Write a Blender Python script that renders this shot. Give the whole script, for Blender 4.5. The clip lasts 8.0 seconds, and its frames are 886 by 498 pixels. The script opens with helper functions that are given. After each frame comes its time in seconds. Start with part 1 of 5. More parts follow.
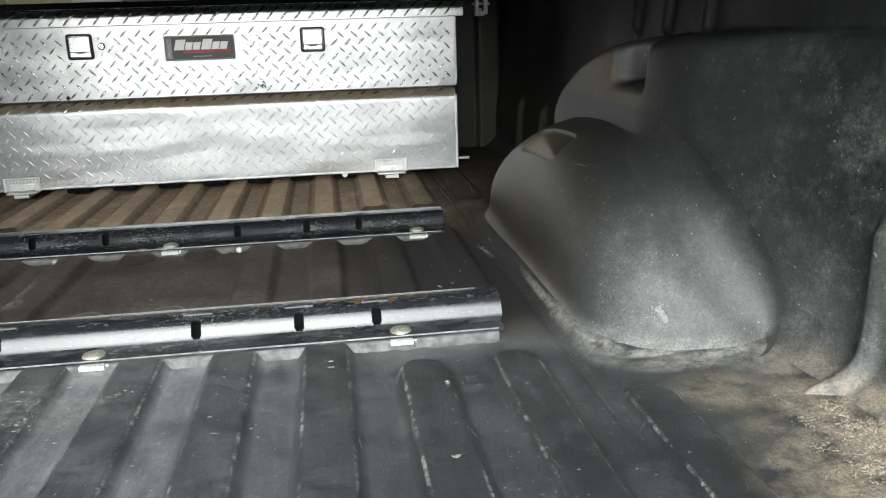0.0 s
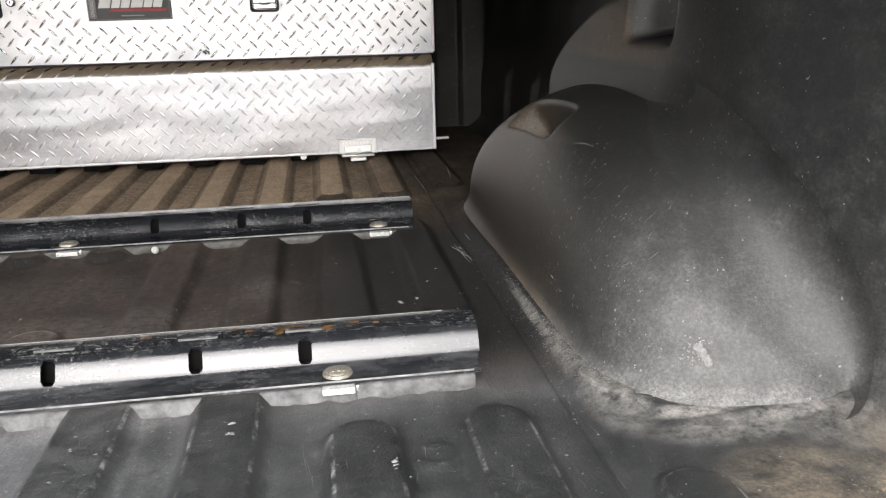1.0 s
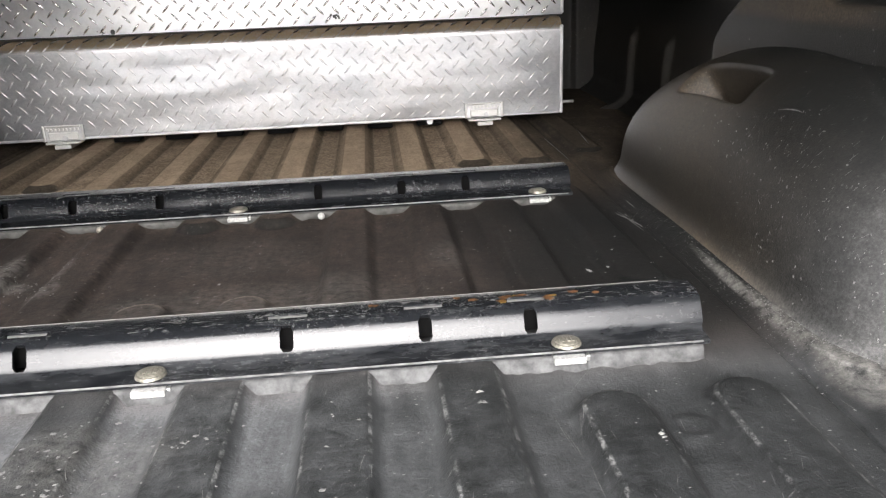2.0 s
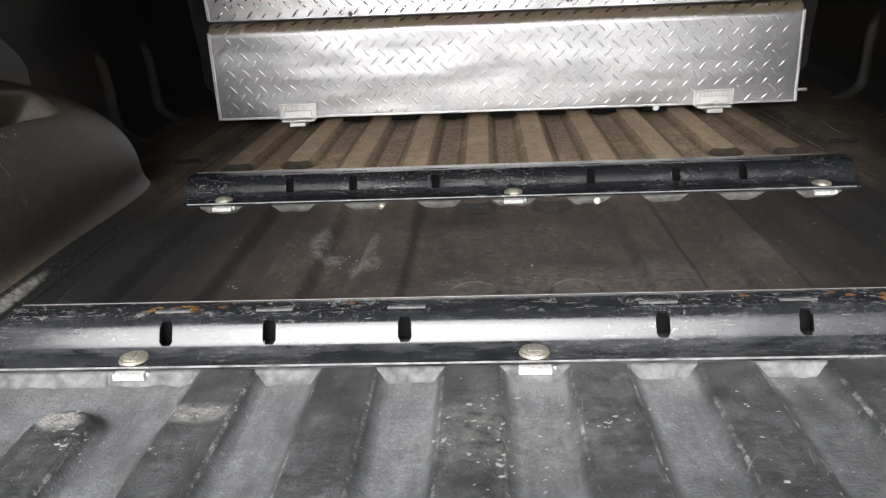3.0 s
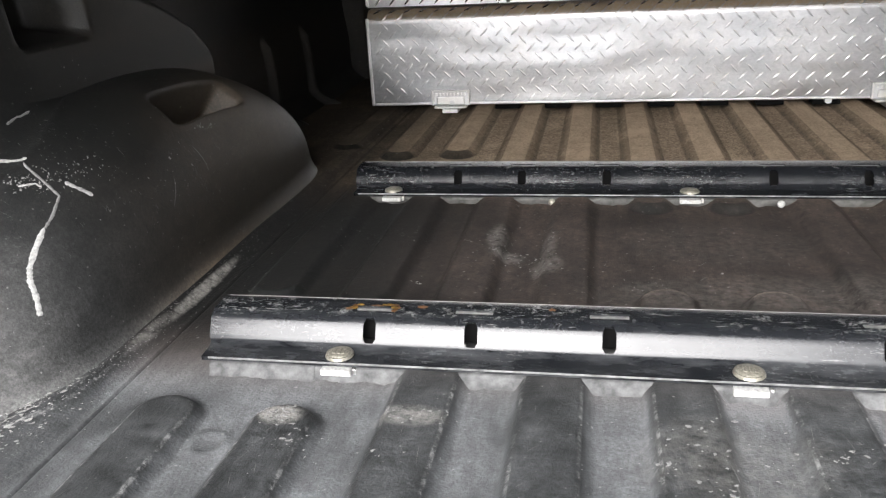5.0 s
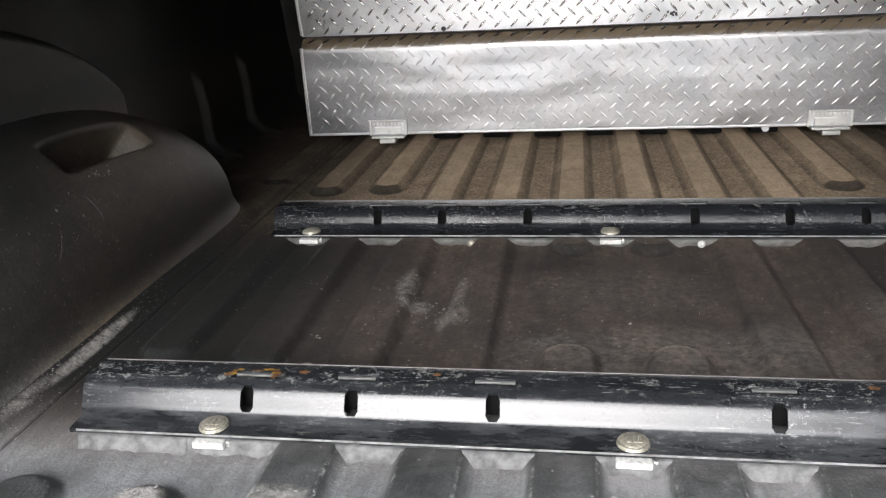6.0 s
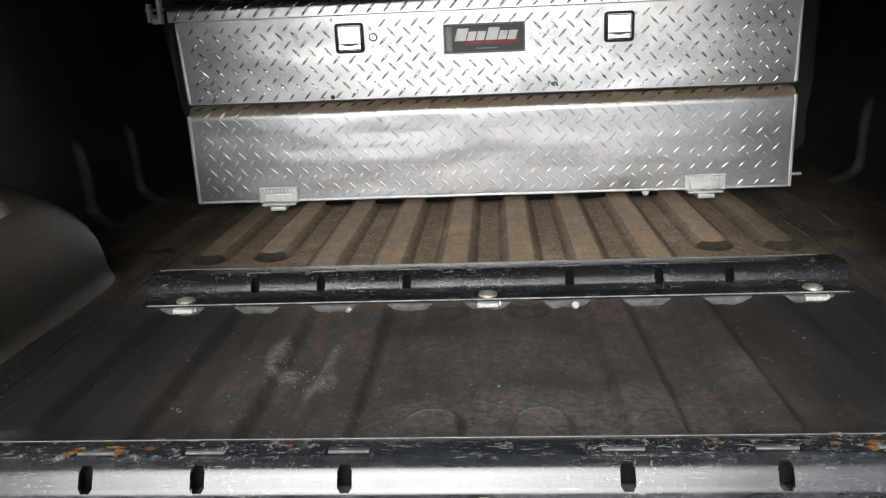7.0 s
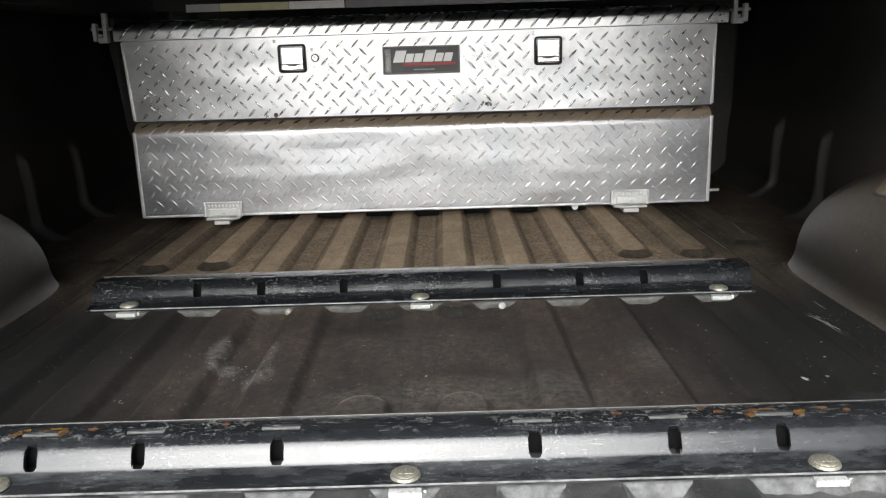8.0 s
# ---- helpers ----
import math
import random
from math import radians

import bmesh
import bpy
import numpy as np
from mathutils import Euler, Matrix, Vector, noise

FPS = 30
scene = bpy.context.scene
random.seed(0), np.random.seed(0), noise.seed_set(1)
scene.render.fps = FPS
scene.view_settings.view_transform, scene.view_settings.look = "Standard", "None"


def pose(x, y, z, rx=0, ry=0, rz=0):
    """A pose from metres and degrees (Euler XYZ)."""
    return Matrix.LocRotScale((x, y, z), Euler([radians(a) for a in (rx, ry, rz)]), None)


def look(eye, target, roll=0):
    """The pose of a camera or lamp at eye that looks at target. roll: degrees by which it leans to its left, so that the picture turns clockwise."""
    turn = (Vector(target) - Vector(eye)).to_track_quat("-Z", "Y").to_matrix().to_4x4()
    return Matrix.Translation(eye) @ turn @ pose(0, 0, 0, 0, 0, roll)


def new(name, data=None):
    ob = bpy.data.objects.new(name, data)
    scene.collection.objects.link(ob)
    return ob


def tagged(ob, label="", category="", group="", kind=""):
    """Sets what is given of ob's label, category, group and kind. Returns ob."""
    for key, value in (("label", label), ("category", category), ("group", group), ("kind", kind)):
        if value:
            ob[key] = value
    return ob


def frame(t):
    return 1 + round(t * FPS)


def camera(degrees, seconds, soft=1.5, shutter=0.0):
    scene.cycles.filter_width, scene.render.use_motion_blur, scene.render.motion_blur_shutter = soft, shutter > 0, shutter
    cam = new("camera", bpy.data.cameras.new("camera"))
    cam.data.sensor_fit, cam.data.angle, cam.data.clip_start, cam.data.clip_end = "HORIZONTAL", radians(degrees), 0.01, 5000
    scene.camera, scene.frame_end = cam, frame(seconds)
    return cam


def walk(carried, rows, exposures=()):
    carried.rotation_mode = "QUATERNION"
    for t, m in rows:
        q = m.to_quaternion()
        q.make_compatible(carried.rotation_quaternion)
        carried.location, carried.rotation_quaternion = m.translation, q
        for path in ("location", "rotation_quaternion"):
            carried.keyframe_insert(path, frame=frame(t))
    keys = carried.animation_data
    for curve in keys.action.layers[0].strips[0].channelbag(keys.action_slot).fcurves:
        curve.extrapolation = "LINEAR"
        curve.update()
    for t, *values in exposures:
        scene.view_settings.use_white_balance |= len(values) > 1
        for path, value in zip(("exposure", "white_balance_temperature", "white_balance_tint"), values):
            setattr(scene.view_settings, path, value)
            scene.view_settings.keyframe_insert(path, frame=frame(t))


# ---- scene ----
cam = camera(57.9, 8.0, 1.25)
PATH = [
    (0, (0.324, -1.06, 0.409), (0.587, 0.849, -0.126), -1.8),
    (0.5, (0.395, -0.864, 0.368), (0.671, 1.039, -0.181), -1.7),
    (1, (0.401, -0.76, 0.35), (0.689, 1.134, -0.224), -1.4),
    (1.2, (0.379, -0.738, 0.352), (0.666, 1.15, -0.241), -1.3),
    (2.3, (0.157, -0.731, 0.364), (0.204, 1.153, -0.305), -2.7),
    (2.5, (0.101, -0.725, 0.359), (0.08, 1.16, -0.31), -2.6),
    (3, (-0.041, -0.727, 0.372), (-0.157, 1.148, -0.313), -2.6),
    (3.5, (-0.171, -0.72, 0.383), (-0.362, 1.142, -0.322), -2.7),
    (4, (-0.233, -0.724, 0.384), (-0.504, 1.127, -0.324), -2.9),
    (4.2, (-0.242, -0.727, 0.387), (-0.547, 1.117, -0.324), -3.0),
    (5.3, (-0.101, -0.704, 0.406), (-0.482, 1.119, -0.324), -3.2),
    (5.5, (-0.086, -0.688, 0.41), (-0.452, 1.141, -0.311), -3.1),
    (6, (-0.05, -0.651, 0.431), (-0.381, 1.191, -0.274), -3.4),
    (6.5, (-0.011, -0.64, 0.426), (-0.233, 1.252, -0.183), -2.9),
    (7, (0.017, -0.64, 0.424), (-0.119, 1.276, -0.133), -2.6),
    (7.5, (0.04, -0.663, 0.415), (-0.036, 1.269, -0.096), -2.3),
    (8, (0.047, -0.722, 0.409), (0.036, 1.215, -0.087), -1.8),
]
walk(cam, [(t, look(eye, target, roll)) for t, eye, target, roll in PATH], [(0, 1.20, 6200, 3), (0.5, 0.98, 6350, 8), (1.0, 1.18, 6480, 12), (4.0, 1.33, 6350, 11), (5.5, 1.30, 6350, 11), (6.5, 1.19, 6350, 10), (8, 1.13, 6350, 8)])

# ---- world and light ----
world = bpy.data.worlds.new("sky")
scene.world = world
world.use_nodes = True
wn, wl = world.node_tree.nodes, world.node_tree.links
wn.clear()
sky = wn.new("ShaderNodeTexSky")
sky.sky_type = "NISHITA"
sky.sun_disc = False
sky.sun_elevation = radians(32)
sky.sun_rotation = radians(188)
sky.dust_density = 4.0
soften = wn.new("ShaderNodeHueSaturation")
soften.inputs["Saturation"].default_value = 0.25
back = wn.new("ShaderNodeBackground")
back.inputs["Strength"].default_value = 0.15
wout = wn.new("ShaderNodeOutputWorld")
wl.new(sky.outputs[0], soften.inputs["Color"])
wl.new(soften.outputs[0], back.inputs["Color"])
wl.new(back.outputs[0], wout.inputs["Surface"])

sun = new("sun", bpy.data.lights.new("sun", "SUN"))
sun.data.energy = 2.0
sun.data.angle = radians(46)
sun.data.color = (1.0, 0.985, 0.97)
sun.matrix_world = look((-0.40, -2.58, 1.64), (0.0, 0.0, 0.0))


# ---- materials ----
def node_material(name):
    m = bpy.data.materials.new(name)
    m.use_nodes = True
    nt = m.node_tree
    return m, nt, nt.nodes["Principled BSDF"]


def nd(nt, kind, **inputs):
    n = nt.nodes.new(kind)
    for k, v in inputs.items():
        n.inputs[k].default_value = v
    return n


def noise_fac(nt, scale, detail=6.0, rough=0.6, vec=None, lo=0.4, hi=0.6):
    n = nd(nt, "ShaderNodeTexNoise", Scale=scale, Detail=detail, Roughness=rough)
    if vec is None:
        vec = nt.nodes.new("ShaderNodeNewGeometry").outputs["Position"]
    nt.links.new(vec, n.inputs["Vector"])
    r = nd(nt, "ShaderNodeMapRange")
    r.inputs["From Min"].default_value, r.inputs["From Max"].default_value = lo, hi
    nt.links.new(n.outputs["Fac"], r.inputs["Value"])
    return r.outputs["Result"]


def calc(nt, op, a, b=None, clamp=False):
    n = nt.nodes.new("ShaderNodeMath")
    n.operation = op
    n.use_clamp = clamp
    for i, v in enumerate((a, b)):
        if v is None:
            continue
        if isinstance(v, (int, float)):
            n.inputs[i].default_value = v
        else:
            nt.links.new(v, n.inputs[i])
    return n.outputs[0]


def ramp(nt, value, lo, hi, a=0.0, b=1.0):
    r = nt.nodes.new("ShaderNodeMapRange")
    r.interpolation_type = "SMOOTHSTEP"
    for k, v in (("From Min", lo), ("From Max", hi), ("To Min", a), ("To Max", b)):
        r.inputs[k].default_value = v
    nt.links.new(value, r.inputs["Value"])
    return r.outputs["Result"]


def mixc(nt, fac, a, b):
    n = nt.nodes.new("ShaderNodeMix")
    n.data_type = "RGBA"
    if isinstance(fac, (int, float)):
        n.inputs["Factor"].default_value = fac
    else:
        nt.links.new(fac, n.inputs["Factor"])
    for key, v in (("A", a), ("B", b)):
        sock = [s for s in n.inputs if s.name == key and s.type == "RGBA"][0]
        if isinstance(v, tuple):
            sock.default_value = (*v, 1)
        else:
            nt.links.new(v, sock)
    return [s for s in n.outputs if s.type == "RGBA"][0]


def bump(nt, bsdf, height, strength=0.3, distance=0.001):
    b = nd(nt, "ShaderNodeBump", Strength=strength, Distance=distance)
    nt.links.new(height, b.inputs["Height"])
    nt.links.new(b.outputs[0], bsdf.inputs["Normal"])


def stretched(nt, sx, sy, sz, turn=0.0):
    m = nt.nodes.new("ShaderNodeMapping")
    m.inputs["Scale"].default_value = (sx, sy, sz)
    m.inputs["Rotation"].default_value = (0, 0, turn)
    nt.links.new(nt.nodes.new("ShaderNodeNewGeometry").outputs["Position"], m.inputs["Vector"])
    return m.outputs[0]


PLASTIC = (0.011, 0.012, 0.012)
GREY_DUST = (0.183, 0.189, 0.194)
BROWN_DUST = (0.54, 0.42, 0.30)


def liner_material(name, floor=False):
    """Grained black plastic under dust: grey where it is walked on near the tailgate, brown further in; ribs rubbed
    clean near the tailgate. Some shade and sheen is painted in as dust.
    """
    m, nt, bs = node_material(name)
    geo = nt.nodes.new("ShaderNodeNewGeometry")
    pos = nt.nodes.new("ShaderNodeSeparateXYZ")
    nrm = nt.nodes.new("ShaderNodeSeparateXYZ")
    nt.links.new(geo.outputs["Position"], pos.inputs[0])
    nt.links.new(geo.outputs["Normal"], nrm.inputs[0])
    big = noise_fac(nt, 7.0, 5, 0.6, lo=0.36, hi=0.66)
    mid = noise_fac(nt, 45.0, 6, 0.7, lo=0.35, hi=0.7)
    fine = noise_fac(nt, 420.0, 3, 0.6, lo=0.3, hi=0.75)
    streak = noise_fac(nt, 1.0, 6, 0.65, vec=stretched(nt, 60, 4, 60), lo=0.4, hi=0.75)
    coarse = noise_fac(nt, 170.0, 5, 0.8, lo=0.36, hi=0.64) if floor else noise_fac(nt, 260.0, 4, 0.8, lo=0.36, hi=0.66)
    if floor:
        inward = ramp(nt, pos.outputs["Y"], -0.10, 0.10)
        deep = ramp(nt, pos.outputs["Y"], 0.45, 0.75)
        low = ramp(nt, pos.outputs["Z"], -0.002, -0.011)
        tone = mixc(nt, inward, GREY_DUST, mixc(nt, deep, (0.245, 0.19, 0.163), BROWN_DUST))
        flat = ramp(nt, nrm.outputs["Z"], 0.90, 0.99)
        blotch = noise_fac(nt, 26.0, 9, 0.80, lo=0.42, hi=0.60)
        smudge = noise_fac(nt, 1.0, 8, 0.8, vec=stretched(nt, 22, 70, 40, 0.15), lo=0.46, hi=0.64)
        near = calc(nt, "ADD", calc(nt, "ADD", calc(nt, "MULTIPLY", low, ramp(nt, pos.outputs["X"], 0.0, 0.38, 0.60, 0.22)), calc(nt, "MULTIPLY", coarse, 0.28)), calc(nt, "ADD", calc(nt, "MULTIPLY", mid, 0.16), calc(nt, "MULTIPLY", blotch, 0.24)))
        middle = calc(nt, "ADD", 0.05, calc(nt, "ADD", calc(nt, "MULTIPLY", coarse, 0.20), calc(nt, "MULTIPLY", mid, 0.14)))
        far = calc(nt, "ADD", calc(nt, "MULTIPLY", calc(nt, "SUBTRACT", 1.0, low), 0.38), calc(nt, "ADD", 0.38, calc(nt, "MULTIPLY", coarse, 0.66)))
        inside = nt.nodes.new("ShaderNodeMix")
        for sock, v in ((inside.inputs[0], deep), (inside.inputs[2], middle), (inside.inputs[3], far)):
            nt.links.new(v, sock)
        near = calc(nt, "ADD", near, calc(nt, "MULTIPLY", ramp(nt, pos.outputs["Y"], -0.110, -0.050, 0.0, 0.55), low))
        near = calc(nt, "ADD", near, calc(nt, "MULTIPLY", calc(nt, "SUBTRACT", smudge, 0.30), 0.22))
        both = nt.nodes.new("ShaderNodeMix")
        for sock, v in ((both.inputs[0], inward), (both.inputs[2], near), (both.inputs[3], inside.outputs[0])):
            nt.links.new(v, sock)
        # rib slopes hold less dust; further in this also paints their shade
        lean = calc(nt, "MAXIMUM", flat, calc(nt, "ADD", 0.80, calc(nt, "SUBTRACT", calc(nt, "MULTIPLY", inward, 0.05), calc(nt, "MULTIPLY", deep, 0.42))))
        amount = calc(nt, "MULTIPLY", both.outputs[0], calc(nt, "ADD", calc(nt, "MULTIPLY", lean, 0.70), 0.30))
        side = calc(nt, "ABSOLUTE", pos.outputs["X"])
        # less dust towards the sides paints their shade into the colour
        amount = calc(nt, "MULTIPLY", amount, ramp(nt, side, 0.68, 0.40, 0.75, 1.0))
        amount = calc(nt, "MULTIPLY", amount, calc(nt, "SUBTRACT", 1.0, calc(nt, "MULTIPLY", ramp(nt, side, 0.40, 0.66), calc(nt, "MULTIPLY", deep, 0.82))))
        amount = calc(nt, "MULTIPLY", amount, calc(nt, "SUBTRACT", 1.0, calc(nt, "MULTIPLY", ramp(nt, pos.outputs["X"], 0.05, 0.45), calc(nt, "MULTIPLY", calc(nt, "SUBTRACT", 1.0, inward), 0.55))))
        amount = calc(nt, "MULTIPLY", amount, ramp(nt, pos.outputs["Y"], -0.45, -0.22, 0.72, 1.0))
        # same painted shade for the sides of the middle floor
        side_shade = calc(nt, "MULTIPLY", calc(nt, "MULTIPLY", ramp(nt, side, 0.25, 0.48), inward), calc(nt, "SUBTRACT", 1.0, deep))
        amount = calc(nt, "MULTIPLY", amount, calc(nt, "SUBTRACT", 1.0, calc(nt, "MULTIPLY", side_shade, 0.84)))
        # thinner dust paints shade on rib ends that face the tailgate
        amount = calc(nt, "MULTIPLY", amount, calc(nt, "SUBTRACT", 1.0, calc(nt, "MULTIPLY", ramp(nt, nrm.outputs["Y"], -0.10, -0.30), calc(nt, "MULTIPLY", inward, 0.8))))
    else:
        tone = mixc(nt, ramp(nt, pos.outputs["Y"], -0.05, 0.3), (0.262, 0.260, 0.254), BROWN_DUST)
        nearby = ramp(nt, pos.outputs["Y"], 0.48, -0.12)
        foot_line = calc(nt, "MULTIPLY", ramp(nt, pos.outputs["Z"], 0.018, -0.002, 0.0, 0.65), calc(nt, "MULTIPLY", ramp(nt, pos.outputs["Y"], 0.45, 0.10, 0.12, 1.0), ramp(nt, calc(nt, "ABSOLUTE", pos.outputs["X"]), 0.87, 0.82, 0.3, 1.0)))
        # dust low on the nose, strengthened to paint in its bright sheen
        dust_sheen = calc(nt, "MULTIPLY", ramp(nt, pos.outputs["Z"], 0.21, 0.01, 0.0, 0.37), nearby)
        dust_and_light = calc(nt, "ADD", calc(nt, "ADD", dust_sheen, foot_line), calc(nt, "MULTIPLY", ramp(nt, pos.outputs["Y"], 0.14, 0.44), calc(nt, "MULTIPLY", ramp(nt, pos.outputs["Z"], 0.245, 0.19), ramp(nt, pos.outputs["Z"], 0.05, 0.14, 0.08, 0.24))))
        # arch dust thinned on the left and in the notch, painting their shade
        dust_and_light = calc(nt, "ADD", dust_and_light, calc(nt, "MULTIPLY", calc(nt, "MULTIPLY", ramp(nt, pos.outputs["Z"], 0.272, 0.29), ramp(nt, pos.outputs["Z"], 0.40, 0.34)), calc(nt, "MULTIPLY", calc(nt, "MULTIPLY", ramp(nt, pos.outputs["Y"], 0.0, 0.2, 0.0, 0.42), ramp(nt, pos.outputs["X"], 0.82, 0.79)), ramp(nt, pos.outputs["X"], -0.2, 0.2, 0.1, 1.0))))
        worn = calc(nt, "MULTIPLY", noise_fac(nt, 9.0, 8, 0.75, lo=0.44, hi=0.62), noise_fac(nt, 60.0, 6, 0.8, lo=0.36, hi=0.62))
        dust_and_light = calc(nt, "ADD", dust_and_light, calc(nt, "MULTIPLY", worn, ramp(nt, pos.outputs["Y"], 0.08, -0.20, 0.0, 0.58)))
        inner = ramp(nt, pos.outputs["Y"], 0.70, 0.95, 1.0, 0.25)
        amount = calc(nt, "MULTIPLY", inner, calc(nt, "ADD", calc(nt, "MULTIPLY", dust_and_light, calc(nt, "ADD", 0.25, calc(nt, "ADD", calc(nt, "MULTIPLY", coarse, 0.55), calc(nt, "MULTIPLY", mid, 0.25)))), 0.004))
    settled = calc(nt, "MULTIPLY", amount, deep) if floor else None
    amount = calc(nt, "MULTIPLY", amount, calc(nt, "ADD", calc(nt, "MULTIPLY", big, 0.6 if floor else 0.25), 0.55 if floor else 0.70))
    amount = calc(nt, "MULTIPLY", amount, calc(nt, "ADD", calc(nt, "MULTIPLY", fine, 0.5), 0.7))
    rubbed = noise_fac(nt, 1.0, 7, 0.72, vec=stretched(nt, 38, 9, 38, 0.06), lo=0.34, hi=0.68)
    swirl = noise_fac(nt, 1.0, 7, 0.75, vec=stretched(nt, 120, 120, 120, 0.7), lo=0.42, hi=0.66)
    amount = calc(nt, "MULTIPLY", amount, calc(nt, "ADD", calc(nt, "MULTIPLY", rubbed, 0.7 if floor else 0.3), 0.55 if floor else 0.75))
    film = calc(nt, "ADD", calc(nt, "MULTIPLY", calc(nt, "MULTIPLY", streak, mid), 0.12), calc(nt, "MULTIPLY", calc(nt, "MULTIPLY", swirl, big), 0.09))
    if floor:
        # painted side shade thins the film as well
        film = calc(nt, "MULTIPLY", film, calc(nt, "SUBTRACT", 1.0, calc(nt, "ADD", calc(nt, "MULTIPLY", side_shade, 0.58), calc(nt, "MULTIPLY", inward, 0.35))))
    else:
        film = calc(nt, "MULTIPLY", calc(nt, "MULTIPLY", coarse, mid), ramp(nt, pos.outputs["Y"], -0.10, 0.20, 0.09, 0.025))
    amount = calc(nt, "ADD", amount, film, clamp=True)
    if floor:
        amount = calc(nt, "MAXIMUM", amount, calc(nt, "MULTIPLY", settled, calc(nt, "ADD", 0.50, calc(nt, "ADD", calc(nt, "MULTIPLY", mid, 0.30), calc(nt, "MULTIPLY", fine, 0.28)))), clamp=True)
    col = mixc(nt, amount, PLASTIC, tone)
    if floor:
        edge = calc(nt, "MULTIPLY", calc(nt, "SUBTRACT", 1.0, flat), calc(nt, "MULTIPLY", ramp(nt, pos.outputs["Z"], -0.0034, -0.0020), ramp(nt, pos.outputs["Z"], -0.0001, -0.0006)))
        broken = calc(nt, "MULTIPLY", noise_fac(nt, 70.0, 6, 0.8, lo=0.46, hi=0.58), noise_fac(nt, 14.0, 6, 0.8, lo=0.44, hi=0.60))
        col = mixc(nt, calc(nt, "MULTIPLY", calc(nt, "MULTIPLY", edge, broken), ramp(nt, pos.outputs["Y"], 0.1, -0.1, 0.0, 0.60)), col, (0.42, 0.42, 0.41))
        side_x = calc(nt, "ABSOLUTE", pos.outputs["X"])
        # lit rims of two rib ends, painted on as pale arcs
        dx = calc(nt, "SUBTRACT", side_x, 0.0602)
        dy = calc(nt, "SUBTRACT", pos.outputs["Y"], 0.150)
        ring = calc(nt, "ABSOLUTE", calc(nt, "SUBTRACT", calc(nt, "POWER", calc(nt, "ADD", calc(nt, "MULTIPLY", dx, dx), calc(nt, "MULTIPLY", dy, dy)), 0.5), 0.0270))
        lit_arc = calc(nt, "MULTIPLY", ramp(nt, ring, 0.0080, 0.0005), ramp(nt, pos.outputs["Y"], 0.150, 0.168))
        col = mixc(nt, calc(nt, "MULTIPLY", lit_arc, calc(nt, "ADD", 0.25, calc(nt, "MULTIPLY", coarse, 0.5))), col, (0.34, 0.29, 0.24))
        rub = None
        for cx, cy, rx, ry, k in ((-0.281, 0.345, 0.018, 0.060, 0.26), (-0.262, 0.292, 0.030, 0.024, 0.30), (-0.206, 0.320, 0.014, 0.060, 0.20), (-0.206, 0.250, 0.026, 0.040, 0.26),
                                  (-0.08, 0.195, 0.05, 0.04, 0.12), (0.06, 0.165, 0.26, 0.10, 0.11), (0.02, 0.36, 0.16, 0.10, 0.05), (0.315, 0.28, 0.035, 0.07, 0.08), (-0.425, -0.128, 0.026, 0.020, 0.9), (-0.305, -0.118, 0.04, 0.02, 0.5),
                                  (-0.03, -0.15, 0.10, 0.07, 0.18), (-0.675, -0.275, 0.03, 0.03, 0.8), (0.745, -0.180, 0.09, 0.030, 0.42), (0.725, -0.146, 0.060, 0.014, 0.75), (0.805, -0.168, 0.060, 0.018, 0.6), (0.668, -0.085, 0.014, 0.06, 0.5), (0.84, -0.19, 0.07, 0.06, 0.30), (0.660, -0.11, 0.035, 0.08, 0.40), (0.645, 0.0, 0.016, 0.10, 0.3), (-0.637, 0.15, 0.008, 0.12, 0.75), (-0.641, 0.02, 0.008, 0.06, 0.4), (0.640, 0.12, 0.007, 0.14, 0.35)):
            dx = calc(nt, "DIVIDE", calc(nt, "SUBTRACT", pos.outputs["X"], cx), rx)
            dy = calc(nt, "DIVIDE", calc(nt, "SUBTRACT", pos.outputs["Y"], cy), ry)
            spot = ramp(nt, calc(nt, "ADD", calc(nt, "MULTIPLY", dx, dx), calc(nt, "MULTIPLY", dy, dy)), 1.0, 0.1, 0.0, k)
            rub = spot if rub is None else calc(nt, "MAXIMUM", rub, spot)
        torn = noise_fac(nt, 90.0, 9, 0.75, lo=0.36, hi=0.68)
        col = mixc(nt, calc(nt, "MULTIPLY", rub, torn), col, (0.52, 0.50, 0.46))
    sandy = None
    for cx, cy, rx, ry, k in ((0.86, -0.36, 0.10, 0.17, 1.0), (0.80, -0.50, 0.12, 0.20, 0.9), (0.765, -0.265, 0.08, 0.06, 0.6), (0.90, -0.62, 0.16, 0.16, 0.8)):
        dx = calc(nt, "DIVIDE", calc(nt, "SUBTRACT", pos.outputs["X"], cx), rx)
        dy = calc(nt, "DIVIDE", calc(nt, "SUBTRACT", pos.outputs["Y"], cy), ry)
        spot = ramp(nt, calc(nt, "ADD", calc(nt, "MULTIPLY", dx, dx), calc(nt, "MULTIPLY", dy, dy)), 1.3, 0.0, 0.0, k)
        sandy = spot if sandy is None else calc(nt, "MAXIMUM", sandy, spot)
    lowly = ramp(nt, pos.outputs["Z"], 0.028, 0.004)
    grainy = noise_fac(nt, 260.0, 5, 0.7, lo=0.22, hi=0.66)
    clump = noise_fac(nt, 26.0, 5, 0.7, lo=0.36, hi=0.60)
    sandy = calc(nt, "MULTIPLY", calc(nt, "MULTIPLY", sandy, lowly), calc(nt, "MULTIPLY", grainy, clump), clamp=True)
    col = mixc(nt, sandy, col, (0.34, 0.285, 0.21))
